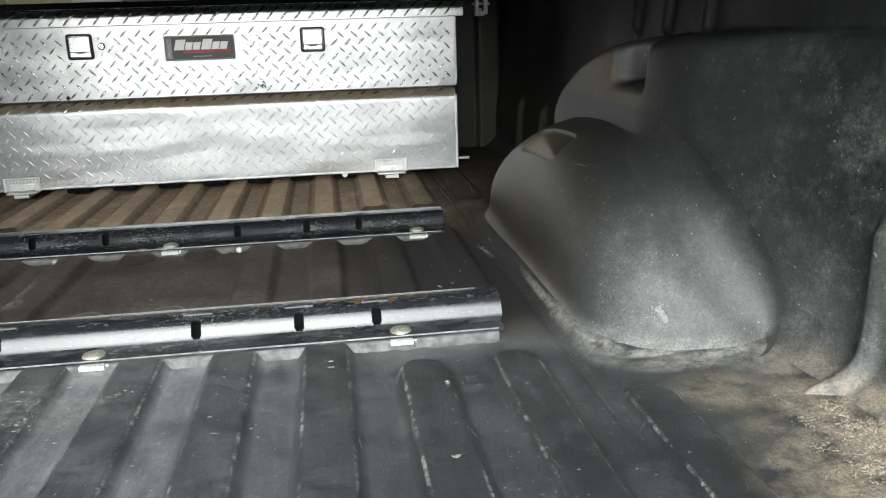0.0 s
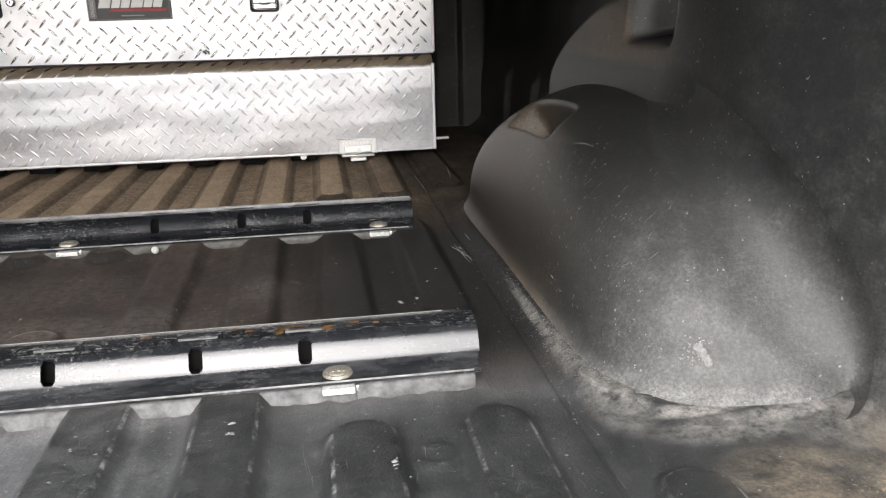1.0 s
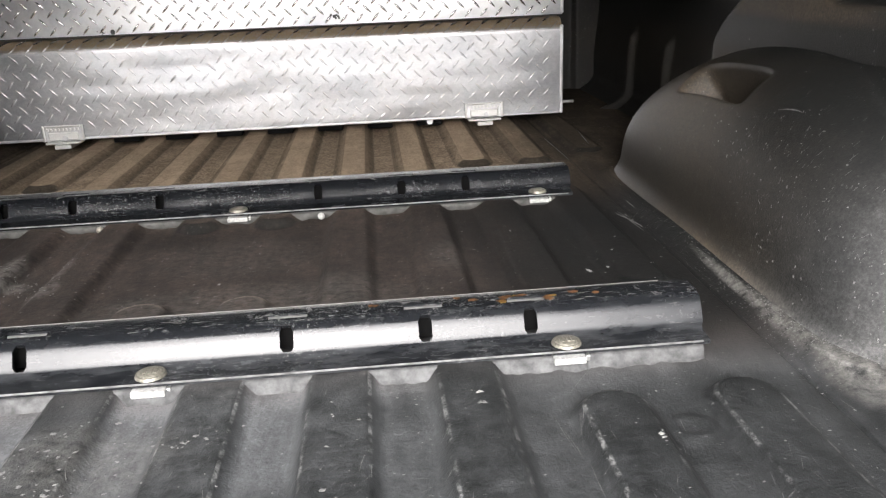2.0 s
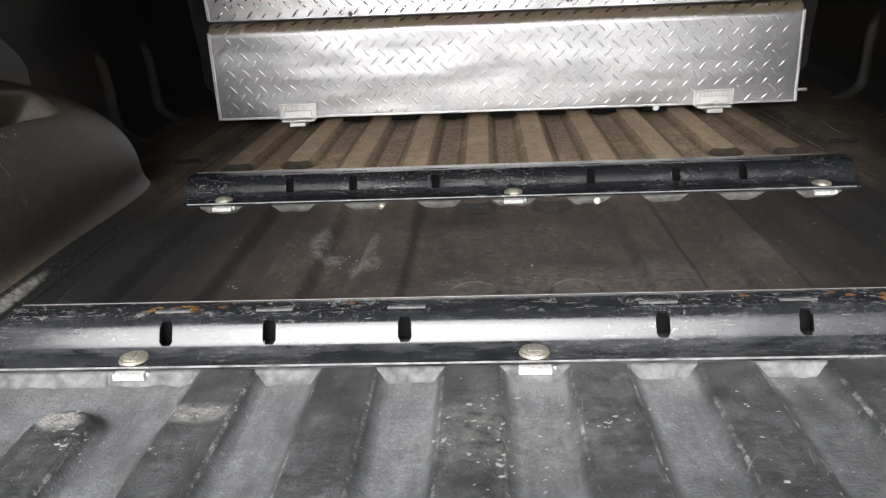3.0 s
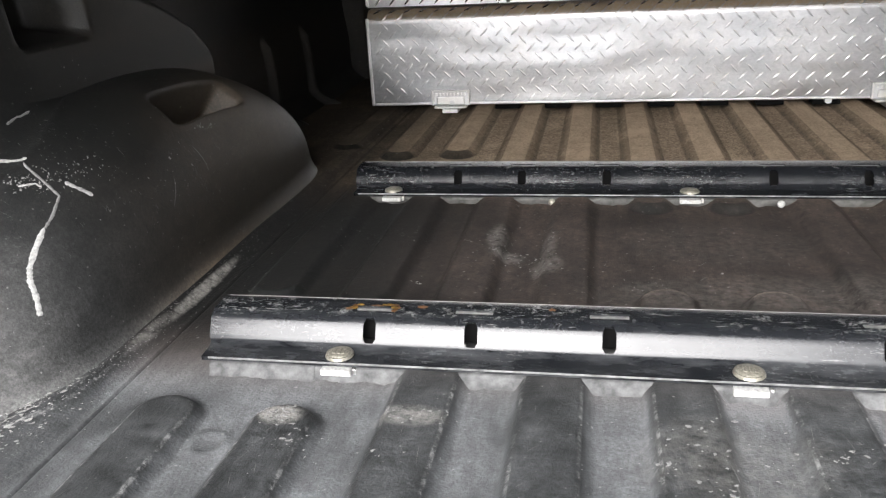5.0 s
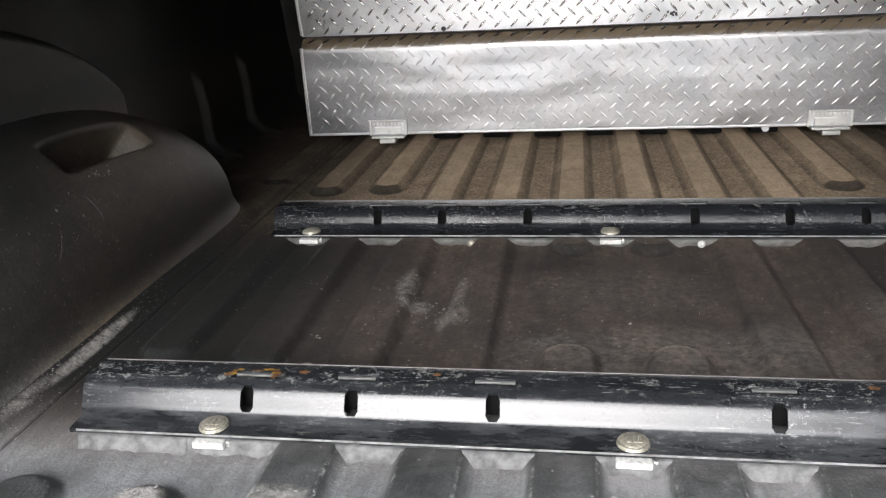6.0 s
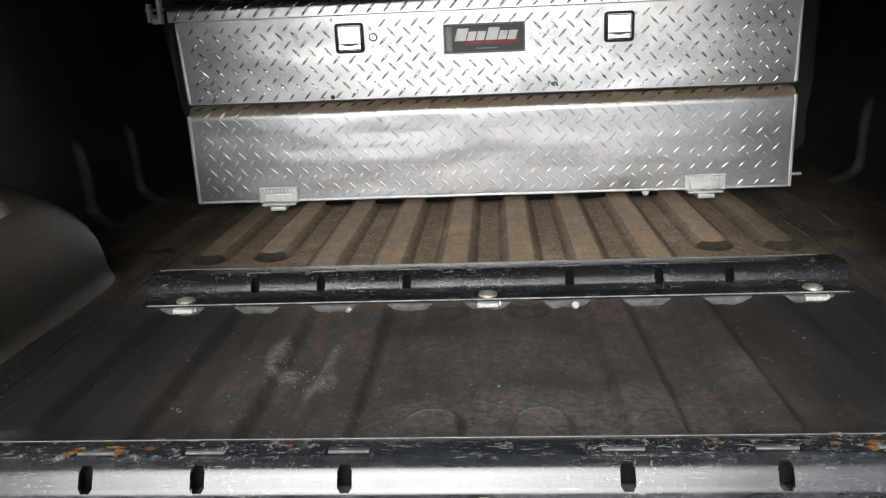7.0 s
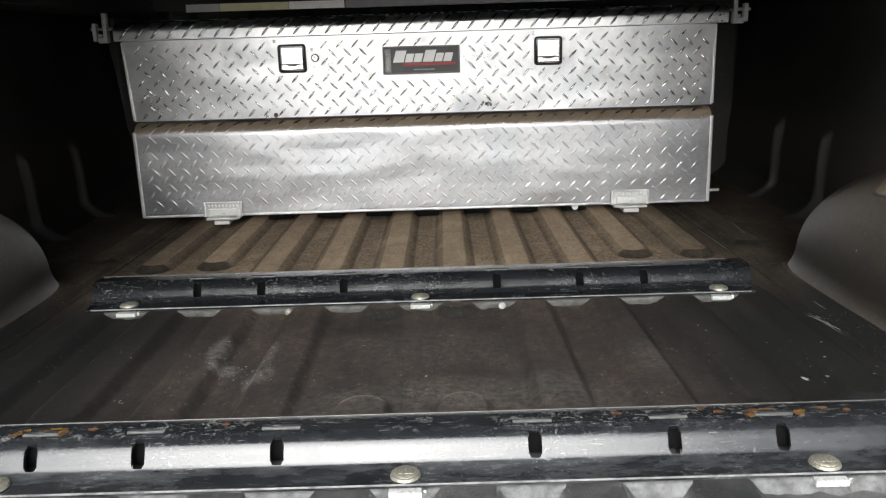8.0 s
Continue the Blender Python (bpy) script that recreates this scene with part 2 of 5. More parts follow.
    # pale scuffs and specks
    scuff = noise_fac(nt, 1.0, 4, 0.7, vec=stretched(nt, 120, 260, 160, 0.5), lo=0.64, hi=0.72)
    where = noise_fac(nt, 5.0, 3, 0.5, lo=0.52, hi=0.62)
    speck = noise_fac(nt, 170.0, 2, 0.5, lo=0.715, hi=0.755)
    marks = calc(nt, "ADD", calc(nt, "MULTIPLY", scuff, where), calc(nt, "MULTIPLY", speck, 0.6), clamp=True)
    col = mixc(nt, calc(nt, "MULTIPLY", marks, 0.55), col, (0.45, 0.45, 0.43))
    nt.links.new(col, bs.inputs["Base Color"])
    rough = calc(nt, "ADD", calc(nt, "MULTIPLY", amount, 0.55), 0.42 if floor else 0.44, clamp=True)
    spec = calc(nt, "SUBTRACT", 0.5 if floor else 0.40, calc(nt, "MULTIPLY", amount, 0.42 if floor else 0.28))
    if floor:
        spec = calc(nt, "MULTIPLY", spec, calc(nt, "SUBTRACT", 1.0, calc(nt, "ADD", calc(nt, "MULTIPLY", inward, 0.76), calc(nt, "MULTIPLY", deep, 0.14))))
        rough = calc(nt, "ADD", rough, calc(nt, "ADD", calc(nt, "MULTIPLY", inward, 0.18), calc(nt, "MULTIPLY", deep, 0.3)), clamp=True)
    nt.links.new(rough, bs.inputs["Roughness"])
    nt.links.new(spec, bs.inputs["Specular IOR Level"])
    grain = noise_fac(nt, 330.0 if floor else 480.0, 3, 0.6, lo=0.25, hi=0.75)
    bump(nt, bs, calc(nt, "ADD", grain, calc(nt, "MULTIPLY", mid, 0.8 if floor else 0.4)), 0.6, 0.0008 if floor else 0.0004)
    return m


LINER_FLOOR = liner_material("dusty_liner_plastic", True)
LINER = liner_material("grained_black_plastic")


def metal_plate(name, base, rough_lo, rough_hi, stain=0.25, settled=0.0, crease=0.000010, wave=0.0024, dull=0.0):
    m, nt, bs = node_material(name)
    big = noise_fac(nt, 6.0, 5, 0.6, lo=0.35, hi=0.7)
    fine = noise_fac(nt, 160.0, 5, 0.7, lo=0.3, hi=0.75)
    brush = noise_fac(nt, 1.0, 2, 0.5, vec=stretched(nt, 12, 300, 300), lo=0.3, hi=0.7)
    grime = noise_fac(nt, 30.0, 4, 0.55, lo=0.45, hi=0.85)
    col = mixc(nt, calc(nt, "MULTIPLY", grime, stain), base, (0.30, 0.27, 0.23))
    col = mixc(nt, calc(nt, "MULTIPLY", fine, 0.18), col, (0.42, 0.42, 0.43))
    if dull:
        patch = noise_fac(nt, 7.0, 7, 0.7, lo=0.47, hi=0.60)
        col = mixc(nt, calc(nt, "MULTIPLY", patch, dull), col, (0.33, 0.355, 0.39))
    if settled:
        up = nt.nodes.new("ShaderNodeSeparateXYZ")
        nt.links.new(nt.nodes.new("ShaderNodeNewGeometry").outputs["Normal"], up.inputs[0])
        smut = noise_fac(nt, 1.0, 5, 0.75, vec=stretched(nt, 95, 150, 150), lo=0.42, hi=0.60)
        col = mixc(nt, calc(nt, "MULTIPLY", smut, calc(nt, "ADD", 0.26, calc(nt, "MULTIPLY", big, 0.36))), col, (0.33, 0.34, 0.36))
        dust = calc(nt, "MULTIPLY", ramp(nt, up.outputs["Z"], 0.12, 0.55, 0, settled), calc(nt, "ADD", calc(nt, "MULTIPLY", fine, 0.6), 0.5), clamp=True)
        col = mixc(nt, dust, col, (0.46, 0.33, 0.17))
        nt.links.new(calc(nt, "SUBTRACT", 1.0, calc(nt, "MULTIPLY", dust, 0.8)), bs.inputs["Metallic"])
    else:
        bs.inputs["Metallic"].default_value = 1.0
    nt.links.new(col, bs.inputs["Base Color"])
    mixr = calc(nt, "ADD", calc(nt, "MULTIPLY", big, 0.5), calc(nt, "MULTIPLY", fine, 0.5))
    r = nt.nodes.new("ShaderNodeMapRange")
    r.inputs["To Min"].default_value, r.inputs["To Max"].default_value = rough_lo, rough_hi
    nt.links.new(mixr, r.inputs["Value"])
    nt.links.new(r.outputs[0], bs.inputs["Roughness"])
    wavy = noise_fac(nt, 1.0, 1, 0.4, vec=stretched(nt, 5, 9, 14), lo=0.2, hi=0.8)
    crinkle = noise_fac(nt, 110.0, 4, 0.7, lo=0.25, hi=0.75)
    relief = calc(nt, "ADD", calc(nt, "MULTIPLY", brush, 0.000006), calc(nt, "MULTIPLY", fine, 0.000005))
    relief = calc(nt, "ADD", relief, calc(nt, "ADD", calc(nt, "MULTIPLY", wavy, wave), calc(nt, "MULTIPLY", crinkle, crease)))
    bump(nt, bs, relief, 0.55, 1.0)
    return m


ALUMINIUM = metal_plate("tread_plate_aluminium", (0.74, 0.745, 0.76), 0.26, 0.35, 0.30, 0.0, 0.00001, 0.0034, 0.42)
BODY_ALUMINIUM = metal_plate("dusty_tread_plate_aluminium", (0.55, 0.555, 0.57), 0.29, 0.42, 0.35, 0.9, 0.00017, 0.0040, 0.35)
TREAD_BAR = metal_plate("rubbed_tread_bar", (0.76, 0.765, 0.78), 0.18, 0.28, 0.15, 0.0, 0.00002)
ALUMINIUM_DULL = metal_plate("dull_aluminium", (0.74, 0.74, 0.75), 0.38, 0.58, 0.4)
GALVANISED = metal_plate("galvanised_steel", (0.82, 0.82, 0.80), 0.35, 0.5, 0.2)
CHROME = metal_plate("polished_paddle", (0.85, 0.85, 0.86), 0.12, 0.25, 0.1)
WORN_STEEL = metal_plate("worn_bare_steel", (0.20, 0.195, 0.185), 0.45, 0.65, 0.5)


def powder_coat():
    m, nt, bs = node_material("worn_black_powder_coat")
    pos = nt.nodes.new("ShaderNodeSeparateXYZ")
    nt.links.new(nt.nodes.new("ShaderNodeNewGeometry").outputs["Position"], pos.inputs[0])
    scratch = noise_fac(nt, 1.0, 5, 0.7, vec=stretched(nt, 45, 420, 420, 0.12), lo=0.60, hi=0.66)
    patch = noise_fac(nt, 11.0, 4, 0.6, lo=0.46, hi=0.70)
    chip = noise_fac(nt, 190.0, 5, 0.75, lo=0.58, hi=0.68)
    film = noise_fac(nt, 30.0, 6, 0.7, lo=0.3, hi=0.8)
    smear = noise_fac(nt, 1.0, 6, 0.7, vec=stretched(nt, 16, 60, 60), lo=0.42, hi=0.66)
    blot_ = calc(nt, "MULTIPLY", noise_fac(nt, 90.0, 6, 0.8, lo=0.56, hi=0.63), noise_fac(nt, 9.0, 3, 0.5, lo=0.38, hi=0.56))
    lip = ramp(nt, pos.outputs["Z"], 0.016, 0.007)
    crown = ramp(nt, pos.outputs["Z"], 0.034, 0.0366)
    far = ramp(nt, pos.outputs["Y"], 0.3, 0.4)
    wear = calc(nt, "MULTIPLY", calc(nt, "ADD", scratch, chip, clamp=True), patch)
    wear = calc(nt, "MULTIPLY", wear, calc(nt, "SUBTRACT", 1.0, calc(nt, "MULTIPLY", far, 0.15)))
    wear = calc(nt, "ADD", wear, calc(nt, "MULTIPLY", calc(nt, "MULTIPLY", calc(nt, "ADD", blot_, scratch, clamp=True), crown), 0.95), clamp=True)
    dusty = calc(nt, "ADD", calc(nt, "MULTIPLY", film, 0.022), calc(nt, "MULTIPLY", smear, calc(nt, "ADD", 0.02, calc(nt, "MULTIPLY", lip, 0.13))))
    dusty = calc(nt, "ADD", dusty, calc(nt, "MULTIPLY", calc(nt, "MULTIPLY", smear, crown), 0.015), clamp=True)
    dusty = calc(nt, "MULTIPLY", dusty, calc(nt, "SUBTRACT", 1.0, calc(nt, "MULTIPLY", far, 0.75)))
    col = mixc(nt, dusty, (0.009, 0.010, 0.012), (0.30, 0.31, 0.32))
    col = mixc(nt, calc(nt, "MULTIPLY", wear, 0.55), col, (0.36, 0.36, 0.35))
    nt.links.new(col, bs.inputs["Base Color"])
    nt.links.new(calc(nt, "ADD", calc(nt, "ADD", calc(nt, "MULTIPLY", film, 0.10), calc(nt, "MULTIPLY", smear, 0.08)), 0.15), bs.inputs["Roughness"])
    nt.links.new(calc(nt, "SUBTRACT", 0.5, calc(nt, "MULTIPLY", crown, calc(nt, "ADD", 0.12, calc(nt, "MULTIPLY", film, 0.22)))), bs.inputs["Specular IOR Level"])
    bs.inputs["Coat Weight"].default_value = 0.05
    bs.inputs["Coat Roughness"].default_value = 0.15
    bump(nt, bs, calc(nt, "ADD", film, calc(nt, "MULTIPLY", smear, 0.5)), 0.05, 0.001)
    return m


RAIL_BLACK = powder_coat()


def plain(name, col, rough=0.6, metallic=0.0, vary=0.25, scale=60.0, other=None):
    m, nt, bs = node_material(name)
    f = noise_fac(nt, scale, 5, 0.65, lo=0.3, hi=0.7)
    b = other or tuple(c * (1 - vary) for c in col)
    nt.links.new(mixc(nt, f, col, b), bs.inputs["Base Color"])
    bs.inputs["Roughness"].default_value = rough
    bs.inputs["Metallic"].default_value = metallic
    bump(nt, bs, f, 0.2, 0.0008)
    return m


ZINC_BOLT = plain("yellowed_zinc", (0.42, 0.40, 0.34), 0.42, 0.45, other=(0.14, 0.13, 0.10), scale=420)
FILLER = plain("pale_grey_rubber", (0.165, 0.166, 0.167), 0.9, 0, 0.75, 55)
FILLER_DARK = plain("dusty_grey_rubber", (0.12, 0.118, 0.112), 0.9, 0, 0.6, 55)
BLACK_TRIM = plain("black_trim_plastic", (0.016, 0.016, 0.017), 0.42)
COVER_BLACK = plain("black_cover_fabric", (0.006, 0.006, 0.006), 0.8, scale=300)
COVER_BAR = plain("dark_grey_bar", (0.16, 0.16, 0.17), 0.5)
STICKER_WHITE = plain("white_sticker", (0.70, 0.70, 0.68), 0.5, vary=0.15)
STICKER_GREY = plain("grey_sticker", (0.36, 0.36, 0.34), 0.5)
STICKER_YELLOW = plain("yellowed_sticker", (0.52, 0.50, 0.30), 0.5, vary=0.2)
CLAMP_GREY = plain("bare_cast_clamp", (0.66, 0.66, 0.66), 0.5, 0.2)
BADGE_DARK = plain("badge_black", (0.045, 0.045, 0.047), 0.35, vary=0.1)
BADGE_GREY = plain("badge_grey", (0.30, 0.30, 0.30), 0.4, vary=0.1)
BADGE_WHITE = plain("badge_white", (0.62, 0.62, 0.62), 0.4, 0.5, vary=0.1)
BADGE_RED = plain("badge_red", (0.55, 0.03, 0.03), 0.4, vary=0.1)
RUST = plain("orange_rust", (0.33, 0.15, 0.05), 0.8, other=(0.05, 0.03, 0.02), scale=160)
YELLOW_PAINT = plain("yellow_paint", (0.58, 0.34, 0.05), 0.6, vary=0.75, scale=200)
WHITE_PAINT = plain("dried_white_paint", (0.58, 0.58, 0.56), 0.8, vary=0.6, scale=260)
FLECK = plain("pale_scuffed_plastic", (0.34, 0.34, 0.33), 0.8, vary=0.6, scale=500)
WHITE_CRUMB = plain("white_crumbs", (0.52, 0.52, 0.50), 0.9, vary=0.6, scale=400)
SCRATCH = plain("scratched_plastic", (0.22, 0.22, 0.215), 0.8, vary=0.6, scale=300)
SAND = plain("sandy_dirt", (0.32, 0.27, 0.205), 0.95, other=(0.17, 0.145, 0.115), scale=300)
CONCRETE = plain("outdoor_concrete", (0.32, 0.312, 0.298), 0.9, vary=0.35, scale=6)
TRUCK_PAINT = plain("dark_truck_paint", (0.02, 0.02, 0.022), 0.3)
# near-black stand-in for the shade inside slots, keyhole and gaps
HOLE = plain("slot_shadow_plate", (0.004, 0.004, 0.004), 0.9)
HOLE.node_tree.nodes["Principled BSDF"].inputs["Specular IOR Level"].default_value = 0.1
FINGER_DARK = plain("shaded_steel", (0.10, 0.10, 0.10), 0.5, 0.6)
TAB_GREY = plain("dull_grey_tab", (0.10, 0.10, 0.10), 0.5, 0.3)
SLOT_TAB = plain("grey_slot_tab", (0.20, 0.20, 0.197), 0.45, 0.4, 0.5, 120)
LIP_BARE = plain("rubbed_lip_edge", (0.34, 0.34, 0.34), 0.5, 0.4, 0.75, 70)


# ---- mesh helpers ----
def mesh_object(name, verts, faces, material, parent=None, label="", smooth=True):
    me = bpy.data.meshes.new(name)
    me.from_pydata([tuple(v) for v in verts], [], [tuple(f) for f in faces])
    me.update()
    if smooth:
        me.polygons.foreach_set("use_smooth", [True] * len(me.polygons))
    me.materials.append(material)
    ob = new(name, me)
    ob.parent = parent
    if label:
        ob["label"] = label
    return ob


def part(name, bm, material, parent=None, label="", smooth=False):
    me = bpy.data.meshes.new(name)
    bmesh.ops.recalc_face_normals(bm, faces=bm.faces[:])
    bm.to_mesh(me)
    bm.free()
    if smooth:
        me.polygons.foreach_set("use_smooth", [True] * len(me.polygons))
    me.materials.append(material)
    ob = new(name, me)
    ob.parent = parent
    if label:
        ob["label"] = label
    return ob


def thing(name, label, category, at=(0, 0, 0), group=""):
    e = new(name)
    e.empty_display_size = 0.05
    e.location = at
    return tagged(e, label, category, group)


def box_bm(x0, x1, y0, y1, z0, z1, bevel=0.0, segs=2, bm=None):
    b = bm or bmesh.new()
    made = bmesh.ops.create_cube(b, size=1.0)["verts"]
    for v in made:
        v.co = Vector(((x0 + x1) / 2 + v.co.x * (x1 - x0), (y0 + y1) / 2 + v.co.y * (y1 - y0), (z0 + z1) / 2 + v.co.z * (z1 - z0)))
    if bevel:
        edges = list({e for v in made for e in v.link_edges})
        bmesh.ops.bevel(b, geom=edges, offset=bevel, segments=segs, affect="EDGES", profile=0.5)
    return b


def extrude_profile(pts, x0, x1, bm=None):
    """A closed outline in (y, z), carried along x, with end caps."""
    b = bm or bmesh.new()
    a = [b.verts.new((x0, y, z)) for y, z in pts]
    c = [b.verts.new((x1, y, z)) for y, z in pts]
    n = len(pts)
    for i in range(n):
        b.faces.new((a[i], a[(i + 1) % n], c[(i + 1) % n], c[i]))
    b.faces.new(a)
    b.faces.new(c[::-1])
    return b


def grid_mesh(P):
    """Vertices and faces of a grid of points, P[i, j]."""
    ni, nj = P.shape[:2]
    idx = np.arange(ni * nj).reshape(ni, nj)
    f = np.stack([idx[:-1, :-1], idx[1:, :-1], idx[1:, 1:], idx[:-1, 1:]], -1).reshape(-1, 4)
    return P.reshape(-1, 3), f


def sstep(a, b, x):
    t = np.clip((x - a) / (b - a), 0, 1)
    return t * t * (3 - 2 * t)


# ---- the bed: floor, walls, wheel wells ----
PITCH, DEEP = 0.1205, 0.013
BED_NEAR, BED_FAR = -0.76, 1.76
WALL_X = 0.925
RIBS = [
    (0.5, -0.80, 0.183), (0.5, 0.487, 1.9), (1.5, -0.80, 1.9), (2.5, -0.80, 1.9),
    (3.5, -0.80, -0.105), (3.5, 0.115, 0.610), (3.5, 0.810, 1.9),
    (4.5, -0.80, -0.100), (4.5, 0.130, 0.610), (4.5, 0.800, 1.9),
    (5.55, -0.80, -0.235), (5.55, 0.86, 1.9),
]


def floor_z(x, y):
    z = np.full(x.shape, -DEEP)
    for k, y0, y1 in RIBS:
        for s in (-1, 1):
            c = s * k * PITCH
            half = 0.033
            yy = np.clip(y, y0 + half, y1 - half)
            d = np.hypot(x - c, y - yy)
            soft = 0.006 + 0.004 * sstep(0.2, 0.6, y)
            z = np.maximum(z, -DEEP + DEEP * sstep(half + soft, half - 1.3 * soft, d))
    ax = np.abs(x)
    z = np.maximum(z, -DEEP + 0.006 * sstep(0.622, 0.65, ax))
    z -= 0.0035 * np.exp(-((ax - 0.617) / 0.0013) ** 2) * sstep(-0.35, -0.2, y)
    for cx, cy in ((-0.482, -0.165), (0.482, -0.165), (0.0, 0.33)):
        r = np.hypot(x - cx, y - cy)
        if cx:
            z += 0.003 * np.exp(-((r - 0.016) / 0.005) ** 2)
    z += 0.0012 * np.sin(9 * y + 3 * x) * np.sin(7 * x) * sstep(0.05, 0.2, y) * sstep(0.5, 0.35, y)
    return z + foot_fillet(np.asarray(x, float), np.asarray(y, float))


# wheel wells
WELL_H, WELL_Y1, WELL_C = 0.265, 0.790, 0.280
WELL_NEAR = {1: -0.142, -1: -0.192}


def wall_in(y, z):
    """How far the liner wall bulges in at (y, z)."""
    # arch above the wheel well: a thick half disc, blending into the wall towards the tailgate
    u = np.clip((y - 0.15) / 0.455, 0, 1)
    top = 0.20 + 0.190 * np.sqrt(np.clip(1 - u ** 2, 0, 1))
    rim = np.clip((top - z) / 0.035, 0, 1)
    run = sstep(-0.30, 0.14, y)
    d = 0.130 * np.sqrt(np.clip(1 - (1 - rim) ** 4, 0, 1)) * run * np.sqrt(np.clip((1 - u) / 0.04, 0, 1))
    # notch in the arch
    d = d - 0.085 * sstep(0.122, 0.137, y) * sstep(0.264, 0.248, y) * sstep(0.300, 0.318, z) * sstep(0.0, 0.05, d)
    # low ledge fore and aft of the well
    d = np.maximum(d, 0.012 * sstep(0.235, 0.100, z) * sstep(0.74, 0.80, y))
    # upright ribs high on the wall
    for c in (0.20, 0.34, 0.50):
        d = d + 0.016 * np.exp(-(np.abs(y - c) / 0.012) ** 3) * sstep(0.37, 0.40, z)
    for c in (-0.288, 1.10, 1.36):
        d = d + 0.018 * np.exp(-(np.abs(y - c) / 0.011) ** 3) * sstep(0.205, 0.17, z) * (1 + 1.2 * np.exp(-np.clip(z, 0, 1) / 0.02))
    d = d + 0.05 * np.clip(1 - (z + 0.01) / 0.05, 0, 1) ** 2
    d = d + 0.004 * np.sin(y * 21 + 1) * sstep(0.25, 0.4, z)
    d = d - 0.02 * sstep(0.2, 0.52, z)
    return d


def well_edge(y, y0):
    """How far in the foot of the well comes, along the bed."""
    near = np.clip((0.10 - y) / (0.10 - y0), 0, 1)
    far = np.clip((y - 0.42) / (WELL_Y1 - 0.42), 0, 1)
    out = 1 - np.sqrt(np.clip(1 - near ** 6, 0, 1)) + 1 - np.sqrt(np.clip(1 - far ** 6, 0, 1))
    return 0.659 + 0.266 * out


def well_height(y, y0):
    c = np.abs(y - WELL_C) / np.where(y < WELL_C, WELL_C - y0, WELL_Y1 - WELL_C)
    return WELL_H * np.clip(1 - np.clip(c, 0, 1) ** np.where(y < WELL_C, 1.65, 2.1), 0, 1) ** 0.5


def rim_height(y, y0):
    """Height of the well where it meets the wall: it falls off sooner towards the tailgate."""
    c = np.clip(np.clip(WELL_C - y, 0, 9) / (WELL_C - y0), 0, 1)
    return np.where(y < WELL_C, WELL_H * np.clip(1 - c ** 2.6, 0, 1) ** 0.75, well_height(y, y0))


def well_point(y, a, y0):
    """a: 0 at the foot to 1 at the wall; y0: the near end; drawn for the side where x is positive."""
    x0, h = well_edge(y, y0), well_height(y, y0)
    n = 2 / 3.0
    wide = WALL_X - x0
    rim = rim_height(y, y0)
    behind = np.minimum(wall_in(y, np.maximum(rim, 0.02)), 0.4 * wide)
    fil = np.minimum(0.060 - 0.048 * sstep(0.04, 0.24, y), 0.34 * wide)
    stop = np.arccos(np.clip((behind + fil) / np.maximum(wide, 1e-4), 0, 0.95) ** (1 / n))
    th = np.clip(a / 0.82, 0, 1) * stop
    x = WALL_X - wide * np.cos(th) ** n
    z = h * np.sin(th) ** n * (np.maximum(rim, 1e-5) / np.maximum(h, 1e-5)) ** ((th / stop) ** 8)
    x = x - (0.016 + 0.005 * sstep(0.30, 0.62, y)) * np.clip(1 - z / 0.042, 0, 1) ** 2 * sstep(0, 0.05, h) * sstep(0.79, 0.68, y)
    # pocket pressed into the shoulder
    pocket = sstep(0.262, 0.288, y) * sstep(0.485, 0.440, y) * sstep(0.42, 0.46, th / 1.571) * sstep(0.62, 0.57, th / 1.571)
    x = x + 0.034 * pocket
    z = z - 0.054 * pocket
    # hollow fillet from the rim on to the wall
    beta = np.clip((a - 0.82) / 0.18, 0, 1) * math.pi / 2
    slope = (rim_height(y + 0.002, y0) - rim_height(y - 0.002, y0)) / 0.004
    ln = np.hypot(slope, 1)
    out = 1.15 * fil * (1 - np.cos(beta))
    # the nose turns back before it meets the wall; the fillet ends on the wall
    turn = 0.060 * sstep(0.20, -0.05, y)
    y_end = y - 1.15 * fil * slope / ln + turn
    z_end = rim - 0.010 + 1.15 * fil / ln
    x_end = WALL_X - wall_in(y_end, np.maximum(z_end, 0.0)) + 0.004
    x = x + (x_end - x) * np.sin(beta)
    back_ = turn * np.clip((x - 0.800) / 0.125, 0, 1) ** 2
    toe = 0.030 * np.clip(1 - z / 0.060, 0, 1) ** 3 * sstep(0.05, -0.12, y)
    # the hollow between nose and wall fills out towards the floor
    toe = toe + 0.024 * np.exp(-((x - 0.850) / 0.036) ** 2) * sstep(0.13, 0.0, z) * sstep(0.0, -0.08, y)
    return np.stack([x, y - out * slope / ln + back_ - toe, z - 0.010 + out / ln], -1)


FOOT = {}
for s in (1, -1):
    fy = np.linspace(WELL_NEAR[s], WELL_Y1 - 0.002, 220)
    FOOT[s] = well_point(fy, np.zeros_like(fy), WELL_NEAR[s])[:, :2]


